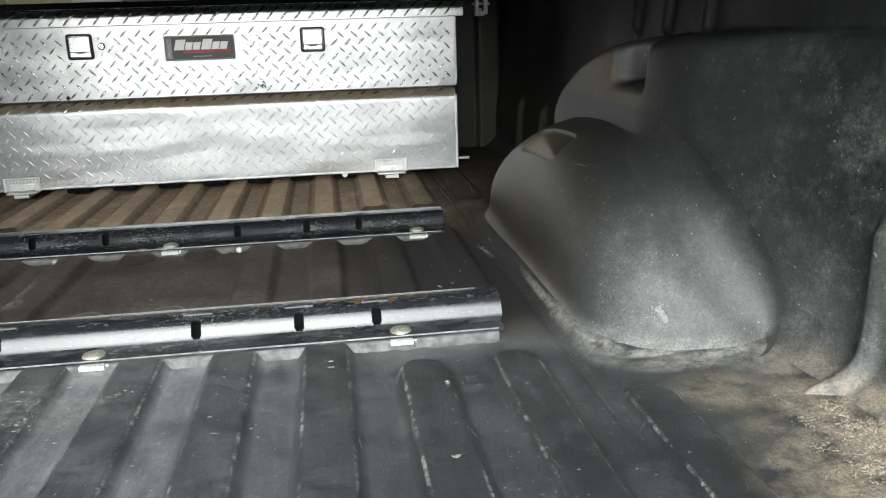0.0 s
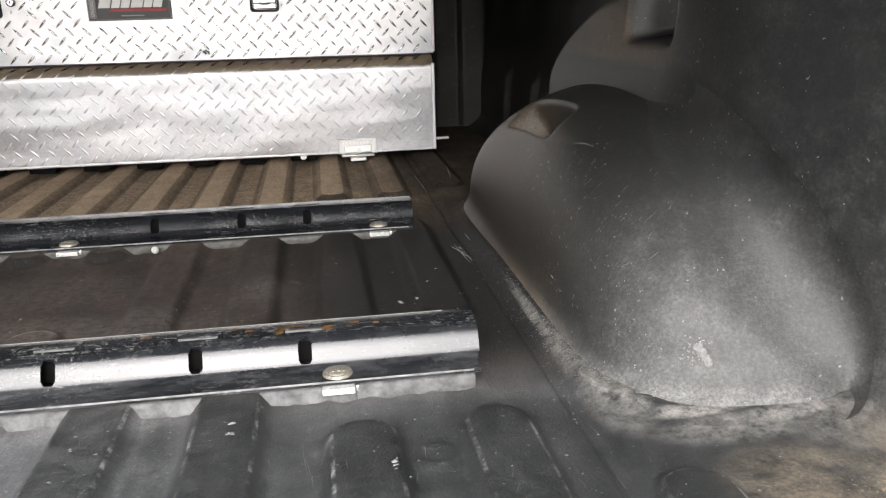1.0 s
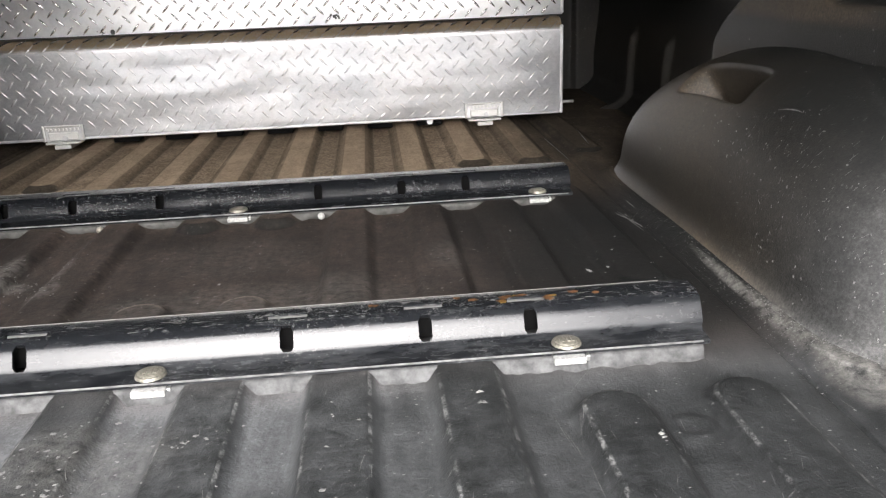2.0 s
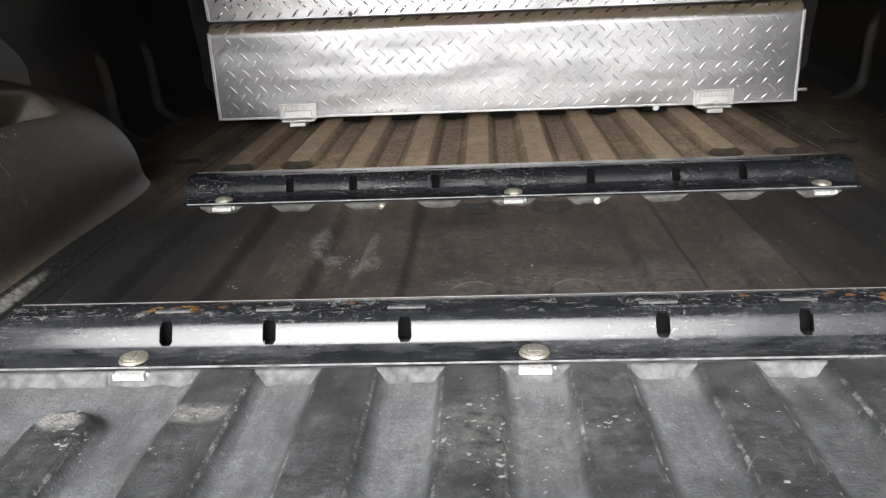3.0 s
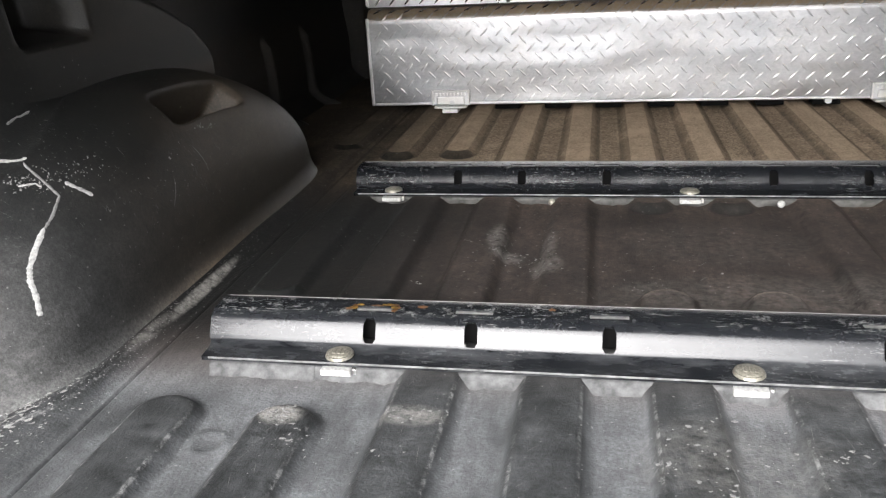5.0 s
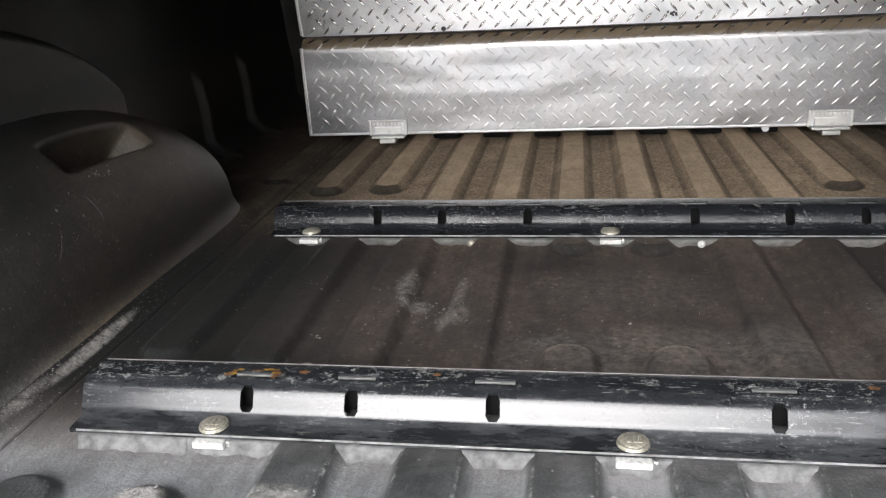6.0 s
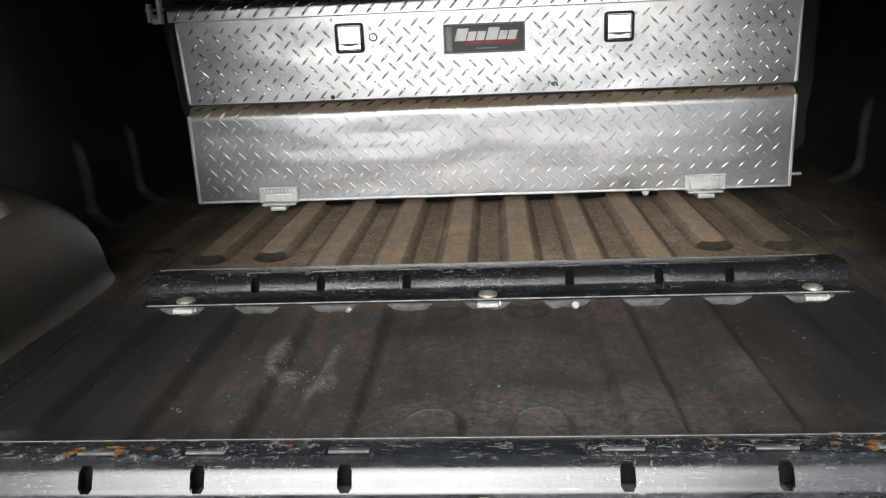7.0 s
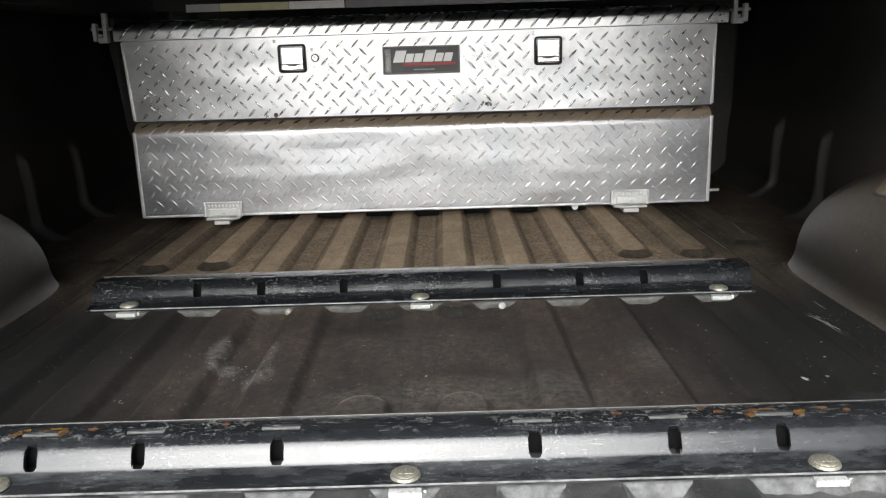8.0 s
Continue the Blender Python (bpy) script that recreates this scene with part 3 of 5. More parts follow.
def foot_fillet(x, y):
    """How far the floor sweeps up where it runs into the wheel wells and the corner before them."""
    up = np.zeros(x.shape)
    for s in (1, -1):
        sx = s * x
        near = (sx > 0.58) & (y > WELL_NEAR[s] - 0.15) & (y < WELL_Y1 + 0.06)
        px, py = sx[near], y[near]
        if not px.size:
            continue
        line = FOOT[s]
        d = np.sqrt(np.min((px[:, None] - line[None, :, 0]) ** 2 + (py[:, None] - line[None, :, 1]) ** 2, axis=1))
        order = np.argsort(line[:, 1])
        inside = (py > line[:, 1].min()) & (px > np.interp(py, line[order, 1], line[order, 0]))
        d = np.where(inside, 0.0, d)
        wide = 0.026 + 0.020 * sstep(0.74, 0.84, px)
        corner = 0.013 * np.exp(-((px - 0.872) / 0.06) ** 2 - ((py - WELL_NEAR[s] + 0.010) / 0.045) ** 2)
        up[near] = (0.009 - 0.0065 * sstep(0.66, 0.72, px)) * np.clip(1 - d / wide, 0, 1) ** 2 * sstep(WELL_Y1 + 0.05, WELL_Y1 - 0.1, py) + corner
    return up


xs = np.linspace(-0.95, 0.95, 476)
xs = np.unique(np.concatenate([xs[np.abs(np.abs(xs) - 0.617) > 0.0045], [g * (0.617 + q) for g in (-1, 1) for q in (-0.0045, -0.0022, -0.0010, 0, 0.0010, 0.0022, 0.0045)]]))
ys = np.linspace(BED_NEAR, BED_FAR, 505)
gx, gy = np.meshgrid(xs, ys, indexing="ij")
v, f = grid_mesh(np.stack([gx, gy, floor_z(gx, gy)], -1))
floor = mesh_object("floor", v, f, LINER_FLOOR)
tagged(floor, "ribbed black plastic truck bed liner floor under brown and grey dust", "floor", kind="structure")

def eased(P, y_, a):
    """Rounds off the hollow where a wheel well's nose runs on to the wall: each spot there moves to the mean of the skin round it."""
    e = np.gradient(P, axis=0), np.gradient(P, axis=1)
    area = np.linalg.norm(np.cross(e[0], e[1]), axis=-1)
    ax, y, z = np.abs(P[..., 0]), P[..., 1], P[..., 2]
    pull = sstep(0.755, 0.80, ax) * sstep(0.915, 0.895, ax) * sstep(0.06, -0.02, y) * sstep(0.20, 0.12, z)
    pull = pull * sstep(1.0, 0.88, a) * sstep(0.0, 0.05, a) * sstep(0.0, 0.006, y_ - y_.min())
    source = (ax > 0.70) & (y < 0.12) & (z < 0.26) & (area > 1e-12)
    src, wt = P[source], area[source]
    aim = np.argwhere(pull > 0.01)
    Q = P.copy()
    for block in np.array_split(aim, max(1, len(aim) // 400)):
        p = P[block[:, 0], block[:, 1]]
        k = np.exp(-((p[:, None, :] - src[None]) ** 2).sum(-1) / (2 * 0.013 ** 2)) * wt[None]
        mean = (k[:, :, None] * src[None]).sum(1) / np.maximum(k.sum(1), 1e-15)[:, None]
        Q[block[:, 0], block[:, 1]] = p + pull[block[:, 0], block[:, 1]][:, None] * (mean - p)
    return Q


WELL_GRID = {}
WELL_TS = 0.5 - 0.5 * np.cos(np.linspace(0, math.pi, 170))
wa = np.concatenate([np.linspace(0, 0.12, 16)[:-1], np.linspace(0.12, 0.82, 70)[:-1], np.linspace(0.82, 1, 14)])
for s, side in ((1, "right"), (-1, "left")):
    wy = WELL_NEAR[s] + (WELL_Y1 - WELL_NEAR[s]) * WELL_TS
    wgy, wga = np.meshgrid(wy, wa, indexing="ij")
    P = eased(well_point(wgy, wga, WELL_NEAR[s]), wgy, wga) * np.array([s, 1, 1])
    WELL_GRID[s] = (wy, P[:, wa <= 0.97])
    v, f = grid_mesh(P)
    ob = mesh_object("wheel_well_" + side, v, f if s < 0 else f[:, ::-1], LINER)
    tagged(ob, "rounded black plastic wheel well hump, scuffed and dusty", "wheel well", kind="structure")


wys, wzs = np.linspace(BED_NEAR, BED_FAR, 420), np.linspace(-0.012, 0.53, 140)
gy2, gz2 = np.meshgrid(wys, wzs, indexing="ij")
for s, side in ((1, "right"), (-1, "left")):
    P = np.stack([s * (WALL_X - wall_in(gy2, gz2)), gy2, gz2], -1)
    v, f = grid_mesh(P)
    w = mesh_object("wall_" + side, v, f if s > 0 else f[:, ::-1], LINER)
    tagged(w, "black plastic liner side wall with moulded arch and pillars", "wall", kind="structure")
    bm = box_bm(min(s * 0.952, s * 1.03), max(s * 0.952, s * 1.03), BED_NEAR, BED_FAR + 0.08, -0.3, 0.545, 0.008)
    shell = part("bed_side_" + side, bm, TRUCK_PAINT)
    tagged(shell, "dark painted outer side of the truck bed", "truck bed", kind="structure")
    bm = box_bm(min(s * 0.895, s * 0.97), max(s * 0.895, s * 0.97), BED_NEAR, BED_FAR, 0.531, 0.553, 0.006)
    cap = part("trim_" + side, bm, BLACK_TRIM)
    tagged(cap, "black plastic bed rail cap along the side", "trim", kind="structure")

# bulkhead with upright flutes
fx, fz = np.meshgrid(np.linspace(-0.95, 0.95, 240), np.linspace(-0.012, 0.545, 20), indexing="ij")
fl = 0.012 * sstep(-0.3, 0.3, np.sin(fx * 2 * math.pi / 0.17))
v, f = grid_mesh(np.stack([fx, BED_FAR - 0.01 - fl, fz], -1))
wf = mesh_object("wall_front", v, f, LINER)
tagged(wf, "fluted black plastic liner wall at the cab end", "wall", kind="structure")
bulk = part("wall_cab", box_bm(-0.95, 0.95, BED_FAR + 0.01, BED_FAR + 0.08, -0.3, 0.545, 0.005), TRUCK_PAINT)
tagged(bulk, "dark painted bulkhead of the truck bed", "wall", kind="structure")
under = part("floor_steel", box_bm(-0.95, 0.95, BED_NEAR, BED_FAR, -0.06, -0.022, 0.003), TRUCK_PAINT)
tagged(under, "dark painted steel truck bed floor under the liner", "floor", kind="structure")

# lowered tailgate and the ground outside
gate = thing("tailgate", "lowered dark tailgate with a ribbed black plastic inner skin", "tailgate", (0, -1.05, -0.05))
part("panel", box_bm(-0.80, 0.80, -0.29, 0.27, -0.035, 0.02, 0.012), TRUCK_PAINT, gate)
part("skin", box_bm(-0.74, 0.74, -0.26, 0.24, 0.021, 0.028, 0.003), BLACK_TRIM, gate)
gv = [(-400, -400, -0.95), (400, -400, -0.95), (400, 400, -0.95), (-400, 400, -0.95)]
ground = mesh_object("ground", gv, [(0, 1, 2, 3)], CONCRETE, smooth=False)
tagged(ground, "grey weathered concrete ground under the truck", "ground", kind="structure")

# ---- hard cover over the front of the bed ----
cover = thing("tonneau_cover", "black hard tonneau cover closed over the front of the bed", "tonneau cover", (0, 0.7, 0.56))
CAP_TOP, CAP_NEAR, CAP_FAR = 0.10, -0.45 - 0.7, BED_FAR - 0.68
part("roof", box_bm(-0.96, 0.96, CAP_NEAR, CAP_FAR, CAP_TOP, CAP_TOP + 0.03, 0.008), COVER_BLACK, cover)
for s in (-1, 1):
    part("side", box_bm(s * 0.93 - 0.015, s * 0.93 + 0.015, CAP_NEAR + 0.004, CAP_FAR - 0.004, -0.004, CAP_TOP - 0.002, 0.004), COVER_BLACK, cover)
part("front", box_bm(-0.912, 0.912, CAP_FAR - 0.035, CAP_FAR - 0.006, -0.004, CAP_TOP - 0.002, 0.004), COVER_BLACK, cover)
for s in (-1, 1):
    part("side_rail", box_bm(s * 0.83 - 0.06, s * 0.83 + 0.06, CAP_NEAR + 0.02, CAP_FAR - 0.04, -0.052, -0.0045, 0.004), COVER_BLACK, cover)
bar = part("sill_bar", box_bm(-0.165, 0.66, 0.450, 0.462, -0.066, -0.044, 0.002), COVER_BAR, cover, "dark grey metal sill bar with worn stickers")
part("backing", box_bm(-0.53, -0.166, 0.452, 0.462, -0.066, -0.044, 0.002), COVER_BLACK, bar)
part("hanger", box_bm(-0.60, 0.66, 0.4635, 0.49, -0.060, -0.0045, 0.002), COVER_BLACK, bar)
for x0, x1, mat, lab in ((-0.522, -0.447, STICKER_GREY, "grey sticker"), (-0.446, -0.292, STICKER_YELLOW, "yellowed sticker"), (-0.291, -0.167, STICKER_WHITE, "white sticker")):
    part("sticker", box_bm(x0, x1, 0.4506, 0.4516, -0.0655, -0.0490), mat, bar, lab)


def clamp(at, s):
    t = thing("cover_clamp", "bare grey metal clamp under the cover's edge", "clamp", at, "cover clamps")
    part("jaw", box_bm(-s * 0.012 - 0.005, -s * 0.012 + 0.005, -0.010, 0.010, -0.034, 0.0375, 0.002), CLAMP_GREY, t)
    part("arm", box_bm(s * 0.014 - 0.005, s * 0.014 + 0.005, -0.010, 0.010, -0.030, 0.014, 0.002), CLAMP_GREY, t)
    part("hook", box_bm(-0.0068, 0.0088, -0.010, 0.010, -0.034, -0.020, 0.002), CLAMP_GREY, t)
    part("tooth", box_bm(-0.0068, 0.002, -0.008, 0.008, -0.019, -0.012, 0.0015), CLAMP_GREY, t)
    b = bmesh.new()
    bmesh.ops.create_cone(b, cap_ends=True, segments=12, radius1=0.004, radius2=0.004, depth=0.052, matrix=Matrix.Rotation(math.pi / 2, 4, "Y"))
    part("screw", b, GALVANISED, t)
    return t


clamp((-0.800, 1.35, 0.470), -1)
clamp((0.790, 1.35, 0.470), 1)


# ---- tool chest ----
CH_Y, CH_W = 1.200, 0.690
chest = thing("tool_chest", "bright aluminium tread plate truck tool chest with two paddle latches", "tool chest", (0, CH_Y, 0))


def arc(cy, cz, r, a0, a1, n):
    return [(cy + r * math.cos(radians(a0 + (a1 - a0) * i / n)), cz + r * math.sin(radians(a0 + (a1 - a0) * i / n))) for i in range(n + 1)]


BODY_TOP = 0.246
body_outline = [(0.0, 0.019)] + arc(0.032, BODY_TOP - 0.034, 0.032, 180, 96, 10) + [(0.50, BODY_TOP), (0.50, 0.019)]
BODY_L, BODY_R = -0.693, 0.685
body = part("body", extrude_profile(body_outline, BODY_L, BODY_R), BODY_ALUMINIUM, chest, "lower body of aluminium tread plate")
upper_outline = [(0.024, 0.249), (0.018, 0.436), (0.49, 0.436), (0.49, 0.249)]
def upper_left(z):
    """The left end of the upper body leans out a little."""
    return -0.695 - 0.008 * (z - 0.249) / 0.187


ub = extrude_profile(upper_outline, -1, CH_W + 0.001)
for q in ub.verts:
    if q.co.x < 0:
        q.co.x = upper_left(q.co.z)
upper = part("upper_body", ub, ALUMINIUM, chest, "upper body of aluminium tread plate")
lid_outline = [(-0.006, 0.4375)] + arc(0.015, 0.4550, 0.0210, 180, 90, 10) + [(0.26, 0.489), (0.505, 0.482), (0.505, 0.438)]
lid = part("lid", extrude_profile(lid_outline, -CH_W - 0.020, CH_W + 0.020), ALUMINIUM, chest, "rounded aluminium tread plate lid")

# rolled edges of the body
for x in (BODY_L, BODY_R):
    part("edge_trim", box_bm(x - 0.004, x + 0.004, -0.0025, 0.03, 0.017, BODY_TOP - 0.02, 0.002), ALUMINIUM_DULL, body)
part("edge_trim", box_bm(CH_W - 0.003, CH_W + 0.004, 0.0185, 0.05, 0.252, 0.434, 0.002), ALUMINIUM_DULL, upper)
et = box_bm(-0.0035, 0.0035, 0.0185, 0.05, 0.252, 0.434, 0.002)
for q in et.verts:
    q.co.x += upper_left(q.co.z)
part("edge_trim", et, ALUMINIUM_DULL, upper)
part("edge_trim", box_bm(BODY_L + 0.005, BODY_R - 0.005, -0.003, 0.02, 0.0165, 0.0225, 0.0022), ALUMINIUM_DULL, body)
part("seam", box_bm(-CH_W + 0.002, CH_W - 0.002, 0.030, 0.48, 0.2463, 0.2487), BLACK_TRIM, body, "dark gap between lower and upper body")

BAR_N = 7


def tread_pattern(name, parent, origin, u, w, length, rows, skip=(), seed=1, high=0.0030, material=None):
    """Raised lens-shaped bars in rows that lean in turn to either side, on the plane origin + a u + b w."""
    rng = random.Random(seed)
    u, w = Vector(u).normalized(), Vector(w).normalized()
    n = u.cross(w)
    pu, pw = 0.0366, 0.0193
    verts, faces = [], []
    cols = int(length / pu)
    for j in range(rows):
        for i in range(cols + 1):
            a = (i + (0.25 if j % 2 else 0.75)) * pu - 0.006
            b = (j + 0.5) * pw
            if a > length - 0.012 or a < 0.012:
                continue
            p = Vector(origin) + u * a + w * b
            if any(x0 < p.x < x1 and z0 < p.z < z1 for x0, x1, z0, z1 in skip):
                continue
            ang = radians((46 if j % 2 else -46) + rng.uniform(-2, 2)) * (-1)
            d1 = u * math.cos(ang) + w * math.sin(ang)
            d2 = n.cross(d1)
            L, W, H = 0.0146, 0.0029, high * rng.uniform(0.85, 1.1)
            base = len(verts)
            ring = []
            for q in range(BAR_N):
                t = -1 + 2 * q / (BAR_N - 1)
                wid = W * max(0.0, 1 - abs(t) ** 2.2)
                c = p + d1 * (L * t)
                verts += [tuple(c + d2 * wid - n * 0.0004), tuple(c + n * H * max(0.0, 1 - t * t) ** 0.6 - n * 0.0004), tuple(c - d2 * wid - n * 0.0004)]
            for q in range(BAR_N - 1):
                o = base + 3 * q
                faces += [(o, o + 1, o + 4, o + 3), (o + 1, o + 2, o + 5, o + 4)]
    ob = mesh_object(name, verts, faces, material or TREAD_BAR, parent)
    return tagged(ob, "raised tread bars of the aluminium plate", kind="stuff")


FACE_U = [(-0.349, -0.232, 0.346, 0.426), (0.254, 0.342, 0.346, 0.426), (-0.104, 0.102, 0.334, 0.414)]
LOW_SKIP = [(-0.545, -0.448, 0.0, 0.056), (0.448, 0.545, 0.0, 0.056)]
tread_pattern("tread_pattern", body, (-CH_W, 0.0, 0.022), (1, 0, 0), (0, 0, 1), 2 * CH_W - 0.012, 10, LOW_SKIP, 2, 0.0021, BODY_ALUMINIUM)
for ang, sd in ((152, 3), (118, 13)):
    ca, sa = math.cos(radians(ang)), math.sin(radians(ang))
    cy, cz = 0.032 + 0.032 * ca, BODY_TOP - 0.034 + 0.032 * sa
    tread_pattern("tread_pattern", body, (-CH_W + (0.0183 if sd == 3 else 0.0), cy - sa * 0.00965, cz + ca * 0.00965), (1, 0, 0), (0, sa, -ca), 2 * CH_W - 0.012, 1, (), sd, 0.0024, BODY_ALUMINIUM if sd == 3 else TREAD_BAR)
tread_pattern("tread_pattern", upper, (-CH_W, 0.024, 0.252), (1, 0, 0), (0, -0.032, 1), 2 * CH_W, 9, FACE_U, 4)
tread_pattern("tread_pattern", lid, (-CH_W - 0.02, -0.0066, 0.4400), (1, 0, 0), (0, -0.02, 1), 2 * CH_W + 0.04, 1, (), 5)
tread_pattern("tread_pattern", lid, (-CH_W - 0.002, -0.0078, 0.4612), (1, 0, 0), (0, 0.64, 0.77), 2 * CH_W + 0.02, 1, (), 15)
tread_pattern("tread_pattern", lid, (-CH_W - 0.02, 0.012, 0.4776), (1, 0, 0), (0, 1, 0.02), 2 * CH_W + 0.04, 6, (), 6)


def panel_y(z):
    return 0.024 - 0.032 * (z - 0.249)


def rounded(cx, cz, half, r, y, n=6):
    pts = []
    for k, (sx, sz) in enumerate(((1, 1), (-1, 1), (-1, -1), (1, -1))):
        for i in range(n + 1):
            a = (k + i / n) * math.pi / 2
            pts.append((cx + sx * (half - r) + r * math.cos(a), y, cz + sz * (half - r) + r * math.sin(a)))
    return pts


def latch(cx, cz):
    y = panel_y(cz)
    pan = part("latch", box_bm(cx - 0.027, cx + 0.027, y - 0.001, y + 0.004, cz - 0.027, cz + 0.027, 0.001), HOLE, chest, "paddle latch in a black frame")
    b = bmesh.new()
    rings = [[b.verts.new(p) for p in rounded(cx, cz, h, r, yy)] for h, r, yy in ((0.0330, 0.008, y + 0.002), (0.0330, 0.008, y - 0.0040), (0.0318, 0.007, y - 0.0056), (0.0288, 0.005, y - 0.0056), (0.0276, 0.004, y - 0.0040), (0.0276, 0.004, y + 0.002))]
    n = len(rings[0])
    for a, c in zip(rings, rings[1:]):
        for i in range(n):
            b.faces.new((a[i], a[(i + 1) % n], c[(i + 1) % n], c[i]))
    part("frame", b, BLACK_TRIM, pan, "thin black frame with rounded corners", smooth=True)
    part("paddle", box_bm(cx - 0.0255, cx + 0.0255, y - 0.0040, y - 0.0015, cz - 0.0130, cz + 0.0255, 0.001), CHROME, pan, "bright steel paddle")
    part("dish", box_bm(cx - 0.0255, cx + 0.0255, y - 0.0036, y - 0.0015, cz - 0.0255, cz - 0.0136, 0.001), CHROME, pan, "bright steel dish")
    # dark plate laid on the paddle for the shade in its finger slot
    b = bmesh.new()
    row = [(cx + 0.017 * math.cos(a), cz - 0.0118 + 0.0058 * math.sin(a)) for a in (math.pi + math.pi * i / 12 for i in range(13))]
    front, rear = [[b.verts.new((px, yy, pz)) for px, pz in row] for yy in (y - 0.0046, y - 0.0036)]
    b.faces.new(front)
    b.faces.new(rear[::-1])
    for i in range(13):
        b.faces.new((front[i], front[(i + 1) % 13], rear[(i + 1) % 13], rear[i]))
    part("finger_slot", b, FINGER_DARK, pan, "dark curved finger slot")
    return pan


latch(-0.305, 0.386)
latch(0.298, 0.386)


def disc(name, cx, cy, cz, r, h, mat, parent, label="", axis="Y", segs=20, dome=0.0):
    b = bmesh.new()
    m = Matrix.Translation((cx, cy, cz)) @ (Matrix.Rotation(math.pi / 2, 4, "X") if axis == "Y" else Matrix())
    bmesh.ops.create_cone(b, cap_ends=True, segments=segs, radius1=r, radius2=r * (1 - dome), depth=h, matrix=m)
    return part(name, b, mat, parent, label)


lock = disc("lock", -0.251, panel_y(0.386) - 0.001, 0.386, 0.0095, 0.006, BLACK_TRIM, chest, "round key lock beside the latch")
disc("cylinder", -0.251, panel_y(0.386) - 0.0045, 0.386, 0.0065, 0.003, CHROME, lock)
part("keyhole", box_bm(-0.2518, -0.2502, panel_y(0.386) - 0.0068, panel_y(0.386) - 0.006, 0.383, 0.389), HOLE, lock)
for x, z in ((-0.345, 0.427), (-0.340, 0.345), (-0.258, 0.406), (-0.255, 0.366), (0.262, 0.427), (0.335, 0.412), (0.336, 0.368), (0.262, 0.345)):
    disc("rivet", x, panel_y(z) - 0.001, z, 0.004, 0.003, ALUMINIUM_DULL, upper, dome=0.3, segs=12)

# badge: plain shapes only
by = panel_y(0.375)
badge = part("badge", box_bm(-0.092, 0.090, by - 0.004, by + 0.001, 0.342, 0.4065, 0.002), BADGE_GREY, chest, "black and grey maker's plate with a pale wordmark shape")
part("field", box_bm(-0.0885, 0.0865, by - 0.0052, by - 0.0042, 0.3455, 0.403), BADGE_DARK, badge)
part("band", box_bm(-0.0875, -0.0725, by - 0.0062, by - 0.0054, 0.347, 0.4015), BADGE_GREY, badge)


def slanted(name, x0, x1, z0, z1, lean, mat):
    b = bmesh.new()
    pts = [(x0, z0), (x1, z0), (x1 + lean, z1), (x0 + lean, z1)]
    fr = [b.verts.new((x, by - 0.0064, z)) for x, z in pts]
    bk = [b.verts.new((x, by - 0.0054, z)) for x, z in pts]
    b.faces.new(fr)
    for i in range(4):
        b.faces.new((fr[i], fr[(i + 1) % 4], bk[(i + 1) % 4], bk[i]))
    part(name, b, mat, badge)


for x0, x1, z1 in ((-0.068, -0.043, 0.3965), (-0.0405, -0.0225, 0.389), (-0.020, -0.0015, 0.389), (0.002, 0.027, 0.3965), (0.0295, 0.0475, 0.389), (0.050, 0.069, 0.389)):
    slanted("mark", x0, x1, 0.3695, z1, 0.30 * (z1 - 0.3695), BADGE_WHITE)
word = bpy.data.curves.new("lettering", "FONT")
word.body, word.size, word.extrude = "SPECIALTY", 0.0098, 0.0002
word.align_x, word.align_y = "CENTER", "CENTER"
word.materials.append(BADGE_WHITE)
letters = new("lettering", word)
letters.parent = badge
letters.matrix_local = pose(-0.080, by - 0.0066, 0.3742, 90, -90, 0)
slanted("underline", -0.045, 0.078, 0.3615, 0.3675, 0.003, BADGE_RED)
slanted("small_line", -0.02, 0.03, 0.351, 0.3535, 0.0, BADGE_GREY)


def foot(cx):
    br = part("bracket", box_bm(cx - 0.046, cx + 0.046, -0.004, -0.0008, 0.016, 0.051, 0.002), ALUMINIUM_DULL, chest, "cast aluminium hold-down bracket at the bottom edge")
    for x0, x1, z0, z1 in ((-0.047, -0.042, 0.016, 0.053), (0.042, 0.047, 0.016, 0.053), (-0.0415, 0.0415, 0.0485, 0.053)):
        part("rim", box_bm(cx + x0, cx + x1, -0.0085, -0.0042, z0, z1, 0.0016), GALVANISED, br, "bright raised rim")
    part("flange", box_bm(cx - 0.040, cx + 0.040, -0.020, 0.010, 0.0105, 0.0158, 0.002), GALVANISED, br)
    part("plate", box_bm(cx - 0.034, cx + 0.034, -0.010, -0.0042, 0.0185, 0.037, 0.0025), GALVANISED, br)
    part("foot", box_bm(cx - 0.019, cx + 0.019, -0.024, 0.030, 0.0003, 0.0100, 0.0015), GALVANISED, br)
    disc("rivet", cx + 0.004, -0.0115, 0.024, 0.006, 0.004, ALUMINIUM_DULL, br, segs=10)
    for i in range(9):
        part("rib", box_bm(cx - 0.037 + i * 0.0086, cx - 0.0325 + i * 0.0086, -0.0065, -0.0042, 0.040, 0.046, 0.0008), GALVANISED, br)


foot(-0.497)
foot(0.494)
disc("rubber_stop", -0.355, panel_y(0.255) - 0.001, 0.255, 0.0065, 0.005, TAB_GREY, upper, "dark worn rubber stop", segs=14, dome=0.4)
rng = random.Random(31)
